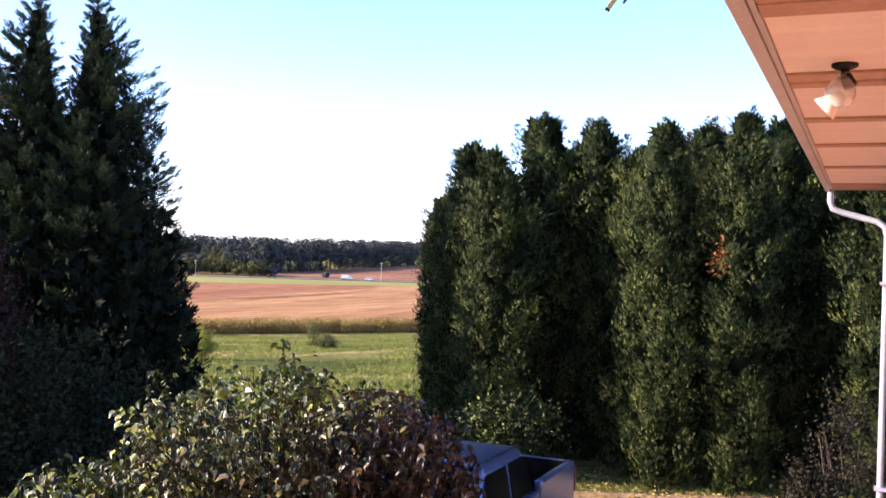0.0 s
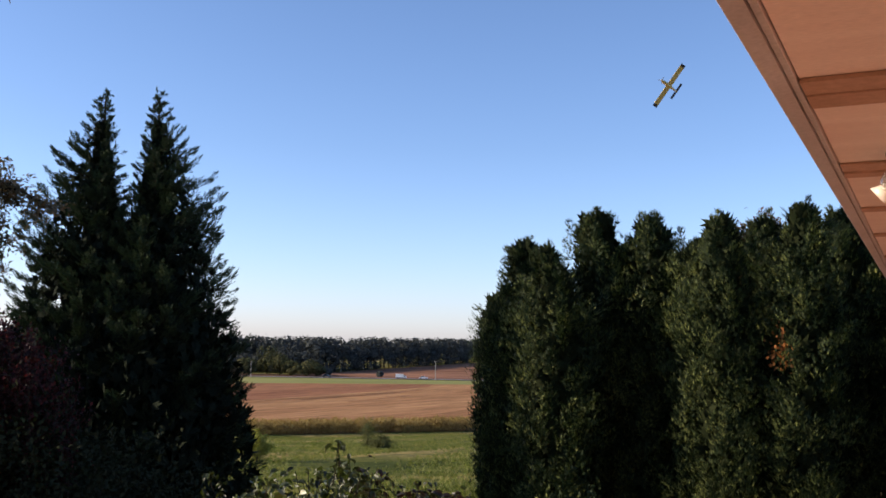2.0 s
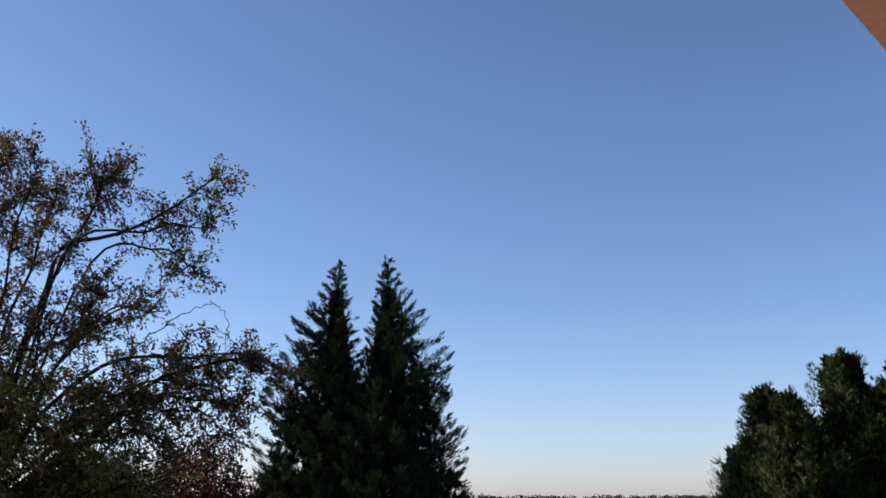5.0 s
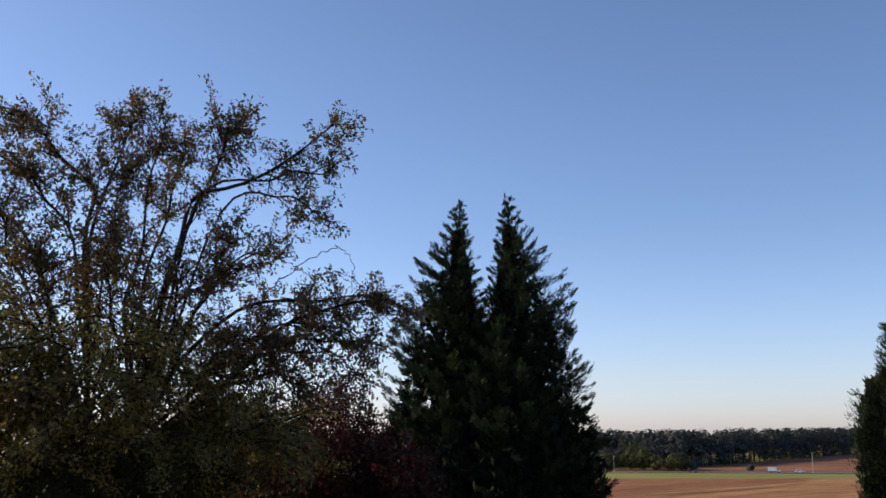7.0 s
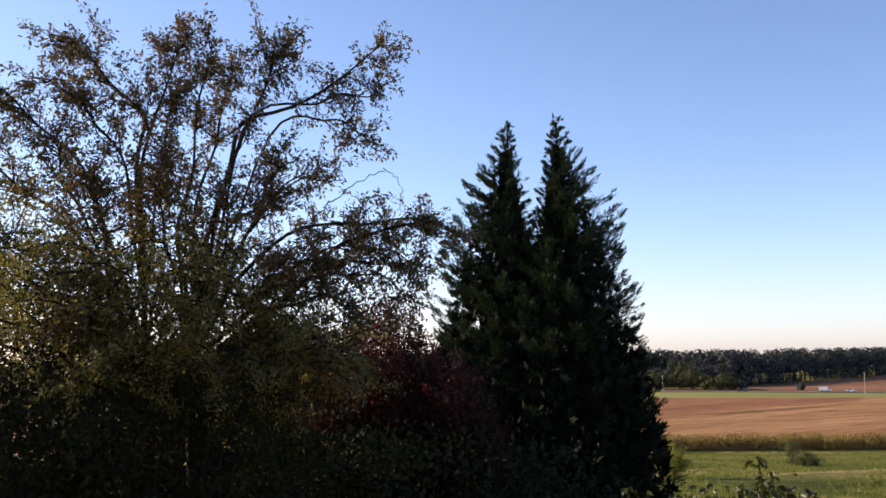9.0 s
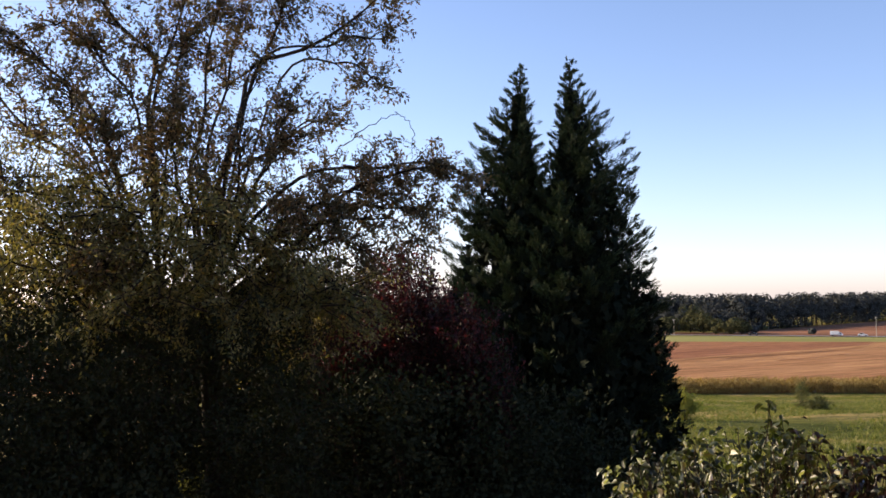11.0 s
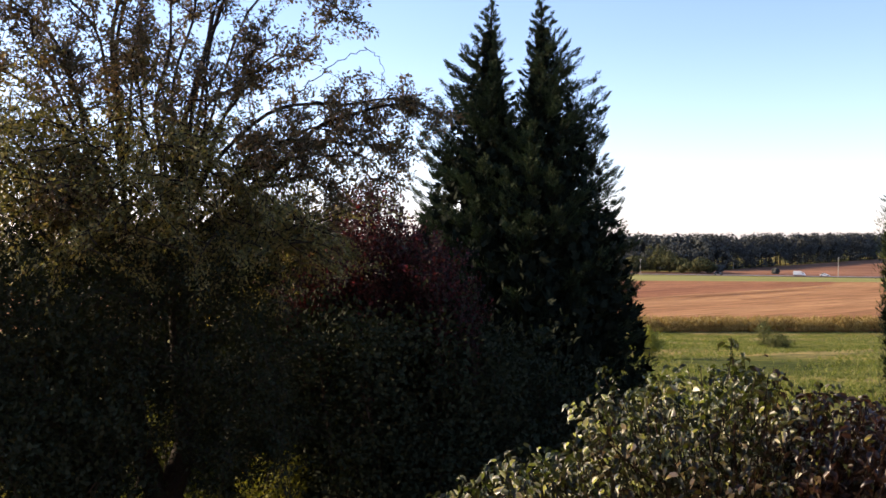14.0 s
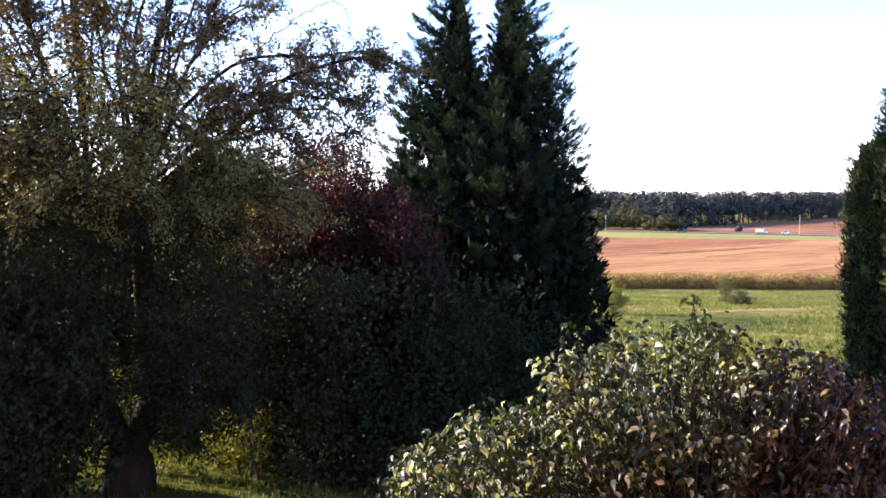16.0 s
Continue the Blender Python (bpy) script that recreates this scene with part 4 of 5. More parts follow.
    under("low_leaves", mesh_of("low_leaves", v, f, APPLE_LOW), tree, "greener leaves on the low boughs, colour lightened as if sunlit")["kind"] = "stuff"
    v, f = leafy(rng, twigs, 66, 0.071, -0.05, QUICK_LONG, 0.04, 0.25)
    under("leaves", mesh_of("leaves", v, f, APPLE), tree, "small yellowing green leaves")["kind"] = "stuff"
    # one bare shoot that loops up from the long limb
    sh = np.array([here(a, e, 14.3) for a, e in ((34.4, 8.2), (33.7, 8.9), (32.2, 10.1), (30.8, 10.8), (29.9, 11.0), (29.3, 10.6), (29.15, 9.9), (29.2, 8.6))])
    for _ in range(2):
        sh = np.concatenate([sh[:1], np.stack([sh[:-1] * 0.75 + sh[1:] * 0.25, sh[:-1] * 0.25 + sh[1:] * 0.75], 1).reshape(-1, 3), sh[-1:]])
    sh[1:] += rng.normal(size=(len(sh) - 1, 3)) * 0.02
    v, f = tube(sh, np.linspace(0.009, 0.004, len(sh)), 5)
    under("shoot", mesh_of("shoot", v, f, BARK, True), tree, "bare looping shoot")
    return tree


apple_tree()


QUICK = (np.array([(0, 0, 0), (0.45, 0.3, 0.1), (1, 0, -0.1), (0.5, -0.3, 0.06)]), np.array([(0, 1, 2), (0, 2, 3)]))


def shrub(name, centre, radii, seed, mat, leaves, size, label, category="shrub", group="", shape=None, stems=9, upright=0.4):
    """A leafy shrub: stems from the base, twigs on them, and leaves in uneven tufts."""
    rng = np.random.default_rng(seed)
    cx, cy, cz = centre
    gz = ground_z(cx, cy)
    ob = thing(name, pose(cx, cy, gz), label, category, group)
    c = np.array((0, 0, cz - gz))
    R = np.array(radii)
    pieces = []
    for k in range(stems):
        e = c + rand_dirs(rng, 1)[0] * R * 0.75
        s = np.array((rng.normal(0, 0.15), rng.normal(0, 0.15), -0.05))
        t = np.linspace(0, 1, 8)[:, None]
        mid = (s + e) / 2 + np.array((0, 0, 0.25 * R[2]))
        pieces.append(tube((1 - t) ** 2 * s + 2 * t * (1 - t) * mid + t ** 2 * e, np.linspace(0.035, 0.006, 8), 5))
    v, f = joined(pieces)
    under("stem_mass", mesh_of("stem_mass", v, f, STEM, True), ob)
    tufts = max(20, leaves // 26)
    D = rand_dirs(rng, tufts)
    lump = 1 + 0.3 * np.sin(D[:, :1] * 5 + seed) * np.sin(D[:, 1:2] * 4 + seed * 2) + 0.2 * np.sin(D[:, 2:] * 7 + seed)
    T = c + D * R * (rng.uniform(0.3, 1.0, (tufts, 1)) ** 0.5) * rng.uniform(0.8, 1.18, (tufts, 1)) * lump
    T[:, 2] = np.maximum(T[:, 2], 0.12)
    k = rng.integers(0, tufts, leaves)
    spread = 0.14 * float(np.mean(R)) ** 0.6
    P = T[k] + rng.normal(size=(leaves, 3)) * spread
    P[:, 2] = np.maximum(P[:, 2], 0.05)
    A = D[k] * 0.5 + rng.normal(size=(leaves, 3)) * 0.7 + np.array((0, 0, upright))
    N = np.array((0, 0, 0.7)) + D[k] * 0.5 + rng.normal(size=(leaves, 3)) * 0.6
    v, f = scattered(shape or simple_leaf(0.3), P, A, N, rng.uniform(0.65, 1.3, leaves) * size)
    under("leaves", mesh_of("leaves", v, f, mat), ob)["kind"] = "stuff"
    return ob


def at(az, el, d):
    return tuple(polar(az, el, d))


def plum_bush(seed, azs, crest, low, d, shoots, label):
    """Upright whippy shoots from one stool, with small leaves hung along them."""
    rng = np.random.default_rng(seed)
    c = polar(sum(azs) / 2, 0, d)
    gz = ground_z(c[0], c[1])
    ob = thing("plum_bush", pose(c[0], c[1], gz), label, "bush")
    o = np.array((c[0], c[1], gz))
    lines, tubes = [], []
    for k in range(shoots):
        az = rng.uniform(*azs)
        top = np.interp(az, *crest)
        e = polar(az, top - (rng.uniform(0, 1) ** 1.6) * low, d + rng.uniform(-1.0, 1.0)) - o
        s = np.array((e[0] * 0.3, e[1] * 0.3, 0.0)) + rng.normal(size=3) * (0.12, 0.12, 0)
        t = np.linspace(0, 1, 10)[:, None]
        mid = np.array((e[0] * 0.9, e[1] * 0.9, e[2] * 0.5))
        line = (1 - t) ** 2 * s + 2 * t * (1 - t) * mid + t ** 2 * e
        line[1:] += rng.normal(size=(9, 3)) * 0.025
        lines.append(line)
        tubes.append(tube(line, np.linspace(0.02, 0.004, 10), 4))
        for j in range(3):
            q = rng.integers(4, 9)
            tw = grow(rng, line[q], unit(line[q] - line[q - 1]) + rng.normal(size=3) * 0.5, rng.uniform(0.3, 0.7), (0, 0, 0.4), 5, 0.12)
            lines.append(tw)
            tubes.append(tube(tw, np.linspace(0.007, 0.003, 6), 3))
    v, f = joined(tubes)
    under("stem_mass", mesh_of("stem_mass", v, f, STEM, True), ob)["kind"] = "stuff"
    v, f = leafy(rng, lines, 42, 0.07, -0.15, QUICK, 0.05, 0.35)
    under("leaves", mesh_of("leaves", v, f, PLUM), ob, "small purple-red leaves")["kind"] = "stuff"


plum_bush(31, (27.0, 35.0), ((27, 28.2, 29.8, 31.5, 33, 34.4, 36), (0.7, 2.8, 3.7, 3.1, 1.5, 0.4, -0.8)), 6.5, 17.2, 210, "purple-leaved plum bush in the shade of larger trees")
plum_bush(32, (23.6, 27.2), ((23.5, 24.6, 26, 27.2), (-2.2, -0.6, 0.5, 0.7)), 5.0, 16.6, 80, "plum bush with upright reddish shoots against the cedar")
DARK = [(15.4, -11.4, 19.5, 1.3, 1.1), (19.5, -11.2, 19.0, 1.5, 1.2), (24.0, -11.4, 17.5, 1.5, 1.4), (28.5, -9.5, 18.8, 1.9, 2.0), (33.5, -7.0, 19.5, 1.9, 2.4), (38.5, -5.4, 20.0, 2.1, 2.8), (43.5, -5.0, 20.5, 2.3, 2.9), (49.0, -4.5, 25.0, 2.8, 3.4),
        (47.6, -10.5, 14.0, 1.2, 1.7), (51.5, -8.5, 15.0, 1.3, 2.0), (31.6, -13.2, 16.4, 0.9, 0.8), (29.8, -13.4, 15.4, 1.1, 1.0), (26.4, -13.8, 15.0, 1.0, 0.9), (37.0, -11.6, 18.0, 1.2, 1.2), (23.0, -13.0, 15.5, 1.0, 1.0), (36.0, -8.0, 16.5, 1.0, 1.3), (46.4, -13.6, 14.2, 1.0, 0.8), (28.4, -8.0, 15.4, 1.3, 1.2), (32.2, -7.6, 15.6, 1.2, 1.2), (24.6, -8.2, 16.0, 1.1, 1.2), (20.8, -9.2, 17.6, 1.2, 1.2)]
# understory leaves carry the shade of the trees as a dark colour
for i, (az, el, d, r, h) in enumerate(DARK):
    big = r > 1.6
    shrub("understory_shrub", at(az, el, d), (r, r * 0.9, h), 50 + i, UNDER, 5600 if big else 4600, 0.21 if big else 0.092, "understory shrub beneath the trees, leaf colour darkened for shade", "shrub", "understory shrubs", shape=QUICK)
# unseen trees added left of the view to block the low sun
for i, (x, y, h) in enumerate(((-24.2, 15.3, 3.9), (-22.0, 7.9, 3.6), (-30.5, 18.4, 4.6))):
    shrub("added_shade_tree", (x, y, 3.6), (2.8, 2.7, h), 90 + i, UNDER, 11000, 0.4, "dense unseen tree added at the left to shade the lawn", "tree", "hedgerow trees", stems=18, shape=QUICK)
shrub("low_shrub", at(-4.2, -10.1, 19.6), (0.85, 0.5, 0.95), 70, ARBOR, 6000, 0.085, "low green shrub at the foot of the arborvitae", "shrub")
shrub("low_shrub", at(35.2, -13.8, 15.9), (0.55, 0.45, 0.42), 78, SCRUB_LIGHT, 1900, 0.07, "small green shrub on the lawn, leaf colour lightened as if sunlit", "shrub", shape=QUICK, stems=4)
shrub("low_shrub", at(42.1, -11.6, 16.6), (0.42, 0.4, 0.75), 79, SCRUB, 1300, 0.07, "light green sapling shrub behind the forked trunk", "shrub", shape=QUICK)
shrub("low_shrub", at(-16.2, -11.2, 20.1), (0.7, 0.45, 0.5), 71, ARBOR, 3000, 0.1, "low bright shrub at the foot of the arborvitae", "shrub")
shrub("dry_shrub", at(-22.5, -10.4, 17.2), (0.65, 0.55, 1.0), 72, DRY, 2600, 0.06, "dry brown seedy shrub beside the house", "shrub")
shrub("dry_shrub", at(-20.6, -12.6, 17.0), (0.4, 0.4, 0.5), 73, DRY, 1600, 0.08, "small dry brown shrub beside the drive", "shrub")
shrub("russet_tree", at(-14.9, 5.3, 24.5), (0.85, 0.8, 0.95), 74, BROWN_TREE, 7500, 0.1, "russet autumn tree behind the arborvitae", "tree", stems=16)
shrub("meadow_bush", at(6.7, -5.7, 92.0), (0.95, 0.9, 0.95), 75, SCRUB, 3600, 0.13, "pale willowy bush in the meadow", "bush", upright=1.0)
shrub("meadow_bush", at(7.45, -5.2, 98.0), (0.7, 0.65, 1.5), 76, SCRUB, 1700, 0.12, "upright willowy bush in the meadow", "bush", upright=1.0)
shrub("meadow_bush", at(13.75, -5.85, 70.0), (0.85, 0.8, 0.95), 77, SCRUB_LIGHT, 3600, 0.13, "green bush at the meadow edge, leaf colour lightened as if sunlit", "bush", upright=0.8)


def dogwood():
    """The large shrub below the eye: arching shoots with big folded leaves."""
    rng = np.random.default_rng(11)
    c = polar(8.5, -16.5, 7.2)
    gz = 0.0
    ob = thing("dogwood_shrub", pose(c[0], c[1], gz), "large leafy dogwood shrub turning brown and red", "shrub")
    o = np.array((c[0], c[1], gz))
    lines, tubes = [], []
    tips = [(9.0, -5.3, 7.0), (9.3, -6.0, 7.05), (8.6, -6.2, 6.95), (16.2, -7.6, 6.9), (7.0, -7.0, 7.1), (11.5, -7.2, 7.3), (14.2, -8.2, 6.6), (4.5, -7.9, 7.2), (2.2, -8.4, 7.0), (0.4, -9.2, 6.9), (-1.0, -10.2, 6.8), (17.8, -9.4, 6.9), (-2.0, -12.0, 6.7), (21.6, -11.9, 6.4), (24.5, -13.5, 6.2)]
    for k in range(1060):
        if k < len(tips):
            e = polar(*tips[k]) - o
        else:
            az = rng.uniform(-2.5, 27) if k < 900 else rng.uniform(-2.6, 4.5)
            edge = np.interp(az, (-3, -1, 2, 6, 9, 13, 17, 18.5, 20, 22, 25, 28), (-12.4, -9.6, -7.9, -6.9, -5.9, -6.8, -8.2, -10.7, -11.3, -11.7, -13.5, -15.0))
            d = rng.uniform(6.0, 7.9)
            lump = 0.55 * math.sin(az * 1.9 + 1.3 * math.sin(d * 3.1)) * math.sin(d * 4.3 + az * 0.7)
            e = polar(az, edge + 0.5 * lump - rng.uniform(0.15, 1) ** 1.3 * 9.0, d - 0.3 * lump) - o
        s = np.array((e[0] * 0.35 + rng.normal(0, 0.1), e[1] * 0.35 + rng.normal(0, 0.1), max(0.0, e[2] - rng.uniform(0.7, 1.6))))
        t = np.linspace(0, 1, 9)[:, None]
        mid = np.array((e[0] * 0.85, e[1] * 0.85, (s[2] + e[2]) / 2 - 0.05))
        line = (1 - t) ** 2 * s + 2 * t * (1 - t) * mid + t ** 2 * e
        line[1:] += rng.normal(size=(8, 3)) * 0.012
        lines.append(line)
        tubes.append(tube(line, np.linspace(0.008, 0.003, 9), 3))
    for k in range(12):
        e = np.array((rng.uniform(-1.0, 1.0), rng.uniform(-0.6, 0.6), rng.uniform(2.2, 2.9)))
        tubes.append(tube(np.array(((e[0] * 0.2, e[1] * 0.2, -0.05), e * (0.5, 0.5, 0.5), e)), [0.04, 0.03, 0.015], 7))
    v, f = joined(tubes)
    under("stem_mass", mesh_of("stem_mass", v, f, BARK, True), ob)["kind"] = "stuff"
    P, A = [], []
    for k, line in enumerate(lines):
        m, top = (30, 2.0) if k < len(tips) else (24, 1.9)
        u = (1 - rng.uniform(0, 1, m) ** top * 0.95) * (len(line) - 1)
        i = np.minimum(u.astype(int), len(line) - 2)
        pt = line[i] + (line[i + 1] - line[i]) * (u - i)[:, None]
        spread = 0.035 + 0.06 * (1 - u / (len(line) - 1))
        P.append(pt + rng.normal(size=(m, 3)) * spread[:, None])
        a = rng.uniform(0, 6.283, m)
        A.append(np.stack([np.cos(a), np.sin(a), rng.normal(-0.6, 0.6, m)], -1))
    P, A = np.concatenate(P), np.concatenate(A)
    N = np.array((0, 0, 0.8)) + np.stack([A[:, 0], A[:, 1], 0 * A[:, 0]], -1) * 0.6 + rng.normal(size=P.shape) * 0.45
    L = rng.uniform(0.04, 0.09, len(P))
    az = np.degrees(np.arctan2(-(P[:, 0] + o[0]), P[:, 1] + o[1]))
    red = az + rng.normal(0, 2.5, len(P)) + (P[:, 2] + o[2] - 3.3) * 4 < 5.0
    red &= P[:, 2] + rng.normal(0, 0.2, len(P)) > 2.3
    # the leaves on the top that can be told apart
    order = np.argsort(-P[:, 2] + rng.uniform(0, 0.25, len(P)))
    single = order[:290]
    rest = np.ones(len(P), dtype=bool)
    rest[single] = False
    for mask, mat, label in ((rest & ~red, FORE, "green dogwood leaves"), (rest & red, FORE_RED, "brownish red dogwood leaves")):
        v, f = scattered(leaf_shape(0.25, 0.2, -0.35), P[mask], A[mask], N[mask], L[mask])
        under("leaves", mesh_of("leaves", v, f, mat), ob, label)["kind"] = "stuff"
    meshes = {}
    for kind in (False, True):
        lv, lf = leaf_shape(0.25, 0.2, -0.35)
        meshes[kind] = mesh_of("leaf", lv * 0.09, lf, FORE_RED if kind else FORE)
    for i in single:
        x = Vector(unit(A[i]))
        y = Vector(N[i]).cross(x).normalized()
        z = x.cross(y)
        leaf = under("leaf", meshes[bool(red[i])], ob)
        s = L[i] / 0.09
        leaf.matrix_local = Matrix.Translation(P[i]) @ Matrix((x, y, z)).transposed().to_4x4() @ Matrix.Diagonal((s, s, s, 1))
    return ob


dogwood()


# ---- pickup ----
def pickup():
    tail = polar(-8.0, -11.7, 15.3)
    turn = math.degrees(math.atan2(-0.917, -0.4))
    # the near side of the tailgate stands at the local origin: x forward, y to its left
    car = thing("pickup_truck", pose(tail[0], tail[1], 0.0, 0, 0, turn) @ pose(0, -1.74, 0), "silver-blue pickup truck with an open bed on the drive", "truck")
    side = [(0.0, 0.55), (0.0, 1.28), (0.06, 1.32), (1.64, 1.34), (1.7, 1.32), (1.7, 0.5), (1.2, 0.45), (1.1, 0.72), (0.85, 0.84), (0.55, 0.72), (0.45, 0.45)]
    for y0, y1 in ((-0.02, 0.1), (1.62, 1.74)):
        part("bed_side", extruded(side, y0, y1, 0.045), TRUCK_PAINT, car)
    part("bed_floor", block(0.05, 1.7, 0.12, 1.6, 0.72, 0.78, 0.01), LINER, car, "dark bed liner")
    for y in (0.1, 1.6):
        part("bed_liner", block(0.06, 1.69, y, y + 0.02, 0.78, 1.31, 0.004), LINER, car, "black bed liner panel")
    part("bed_liner", block(0.05, 0.07, 0.12, 1.6, 0.78, 1.29, 0.004), LINER, car)
    part("bed_liner", block(1.67, 1.69, 0.12, 1.6, 0.78, 1.29, 0.004), LINER, car)
    part("tailgate", block(-0.03, 0.05, 0.06, 1.66, 0.7, 1.31, 0.035), TRUCK_PAINT, car)
    part("bumper", block(-0.2, -0.04, -0.02, 1.74, 0.45, 0.66, 0.04), CHROME, car, "metal rear bumper")
    for y in (-0.03, 1.65):
        part("tail_light", block(-0.045, 0.04, y, y + 0.1, 0.85, 1.22, 0.015), RED_LENS, car, "red tail light")
    lower = [(1.72, 0.42), (1.72, 1.2), (4.1, 1.18), (5.1, 1.05), (5.2, 0.95), (5.25, 0.5), (4.95, 0.42), (4.85, 0.75), (4.55, 0.86), (4.2, 0.75), (4.1, 0.42)]
    part("body", extruded(lower, 0.0, 1.72, 0.035), TRUCK_PAINT, car)
    cab = bmesh.new()
    low = [(1.76, 0.02), (1.76, 1.7), (4.1, 1.7), (4.1, 0.02)]
    high = [(1.95, 0.18), (1.95, 1.54), (3.5, 1.54), (3.5, 0.18)]
    a = [cab.verts.new((x, y, 1.18)) for x, y in low]
    b = [cab.verts.new((x, y, 1.86)) for x, y in high]
    for k in range(4):
        cab.faces.new((a[k], a[(k + 1) % 4], b[(k + 1) % 4], b[k]))
    cab.faces.new(b)
    cab.faces.new(a[::-1])
    bmesh.ops.recalc_face_normals(cab, faces=cab.faces)
    bmesh.ops.bevel(cab, geom=list(cab.edges), offset=0.19, segments=6, affect="EDGES", profile=0.6)
    for f in cab.faces:
        f.smooth = True
    part("cab", cab, TRUCK_PAINT, car)

    def pane(name, corners, lift, label=""):
        bm = bmesh.new()
        vs = [bm.verts.new(Vector(c)) for c in corners]
        f = bm.faces.new(vs)
        bm.normal_update()
        n = f.normal.copy()
        if n.dot(Vector(lift)) < 0:
            n = -n
        out = bmesh.ops.extrude_face_region(bm, geom=[f])
        for v in out["geom"]:
            if isinstance(v, bmesh.types.BMVert):
                v.co += n * 0.012
        bmesh.ops.recalc_face_normals(bm, faces=bm.faces)
        return part(name, bm, DARK_GLASS, car, label or "dark tinted window")

    def on_side(x, z, near):
        y = 0.015 + 0.16 * (z - 1.18) / 0.68
        return (x, y if near else 1.72 - y, z)
    for near in (True, False):
        lift = (0, -1 if near else 1, 0.3)
        pane("side_window", [on_side(1.95, 1.26, near), on_side(2.7, 1.26, near), on_side(2.65, 1.74, near), on_side(2.08, 1.74, near)], lift)
        pane("side_window", [on_side(2.82, 1.26, near), on_side(3.86, 1.26, near), on_side(3.46, 1.74, near), on_side(2.77, 1.74, near)], lift)
    pane("rear_window", [(1.79, 0.25, 1.3), (1.79, 1.47, 1.3), (1.91, 1.4, 1.74), (1.91, 0.32, 1.74)], (-1, 0, 0.2))
    pane("windscreen", [(4.03, 0.22, 1.26), (4.03, 1.5, 1.26), (3.58, 1.4, 1.78), (3.58, 0.32, 1.78)], (1, 0, 0.6))
    rail = bmesh.new()
    rod(rail, (2.0, 1.48, 1.865), (3.45, 1.48, 1.865), 0.012, 0.012, 8)
    part("roof_gutter", rail, BLACK, car, "dark roof seam")
    for x in (0.82, 4.55):
        for y in (0.0, 1.72):
            wheel = part("wheel", lathe([(0.16, -0.1), (0.33, -0.1), (0.36, -0.06), (0.36, 0.06), (0.33, 0.1), (0.16, 0.1)], 28), RUBBER, car, "black tyre")
            wheel.matrix_local = pose(x, y, 0.36, 90, 0, 0)
            part("rim", lathe([(0.02, -0.085), (0.19, -0.09), (0.21, -0.1), (0.21, 0.1), (0.19, 0.09), (0.02, 0.085)], 20), CHROME, wheel, "metal rim")
    mirror = block(3.8, 3.92, 1.72, 1.92, 1.2, 1.36, 0.03)
    part("mirror", mirror, BLACK, car)
    for y in (0.1, 1.4):
        part("headlight", block(5.16, 5.26, y, y + 0.24, 0.72, 0.92, 0.03), BULB_WHITE, car)
    return car


pickup()


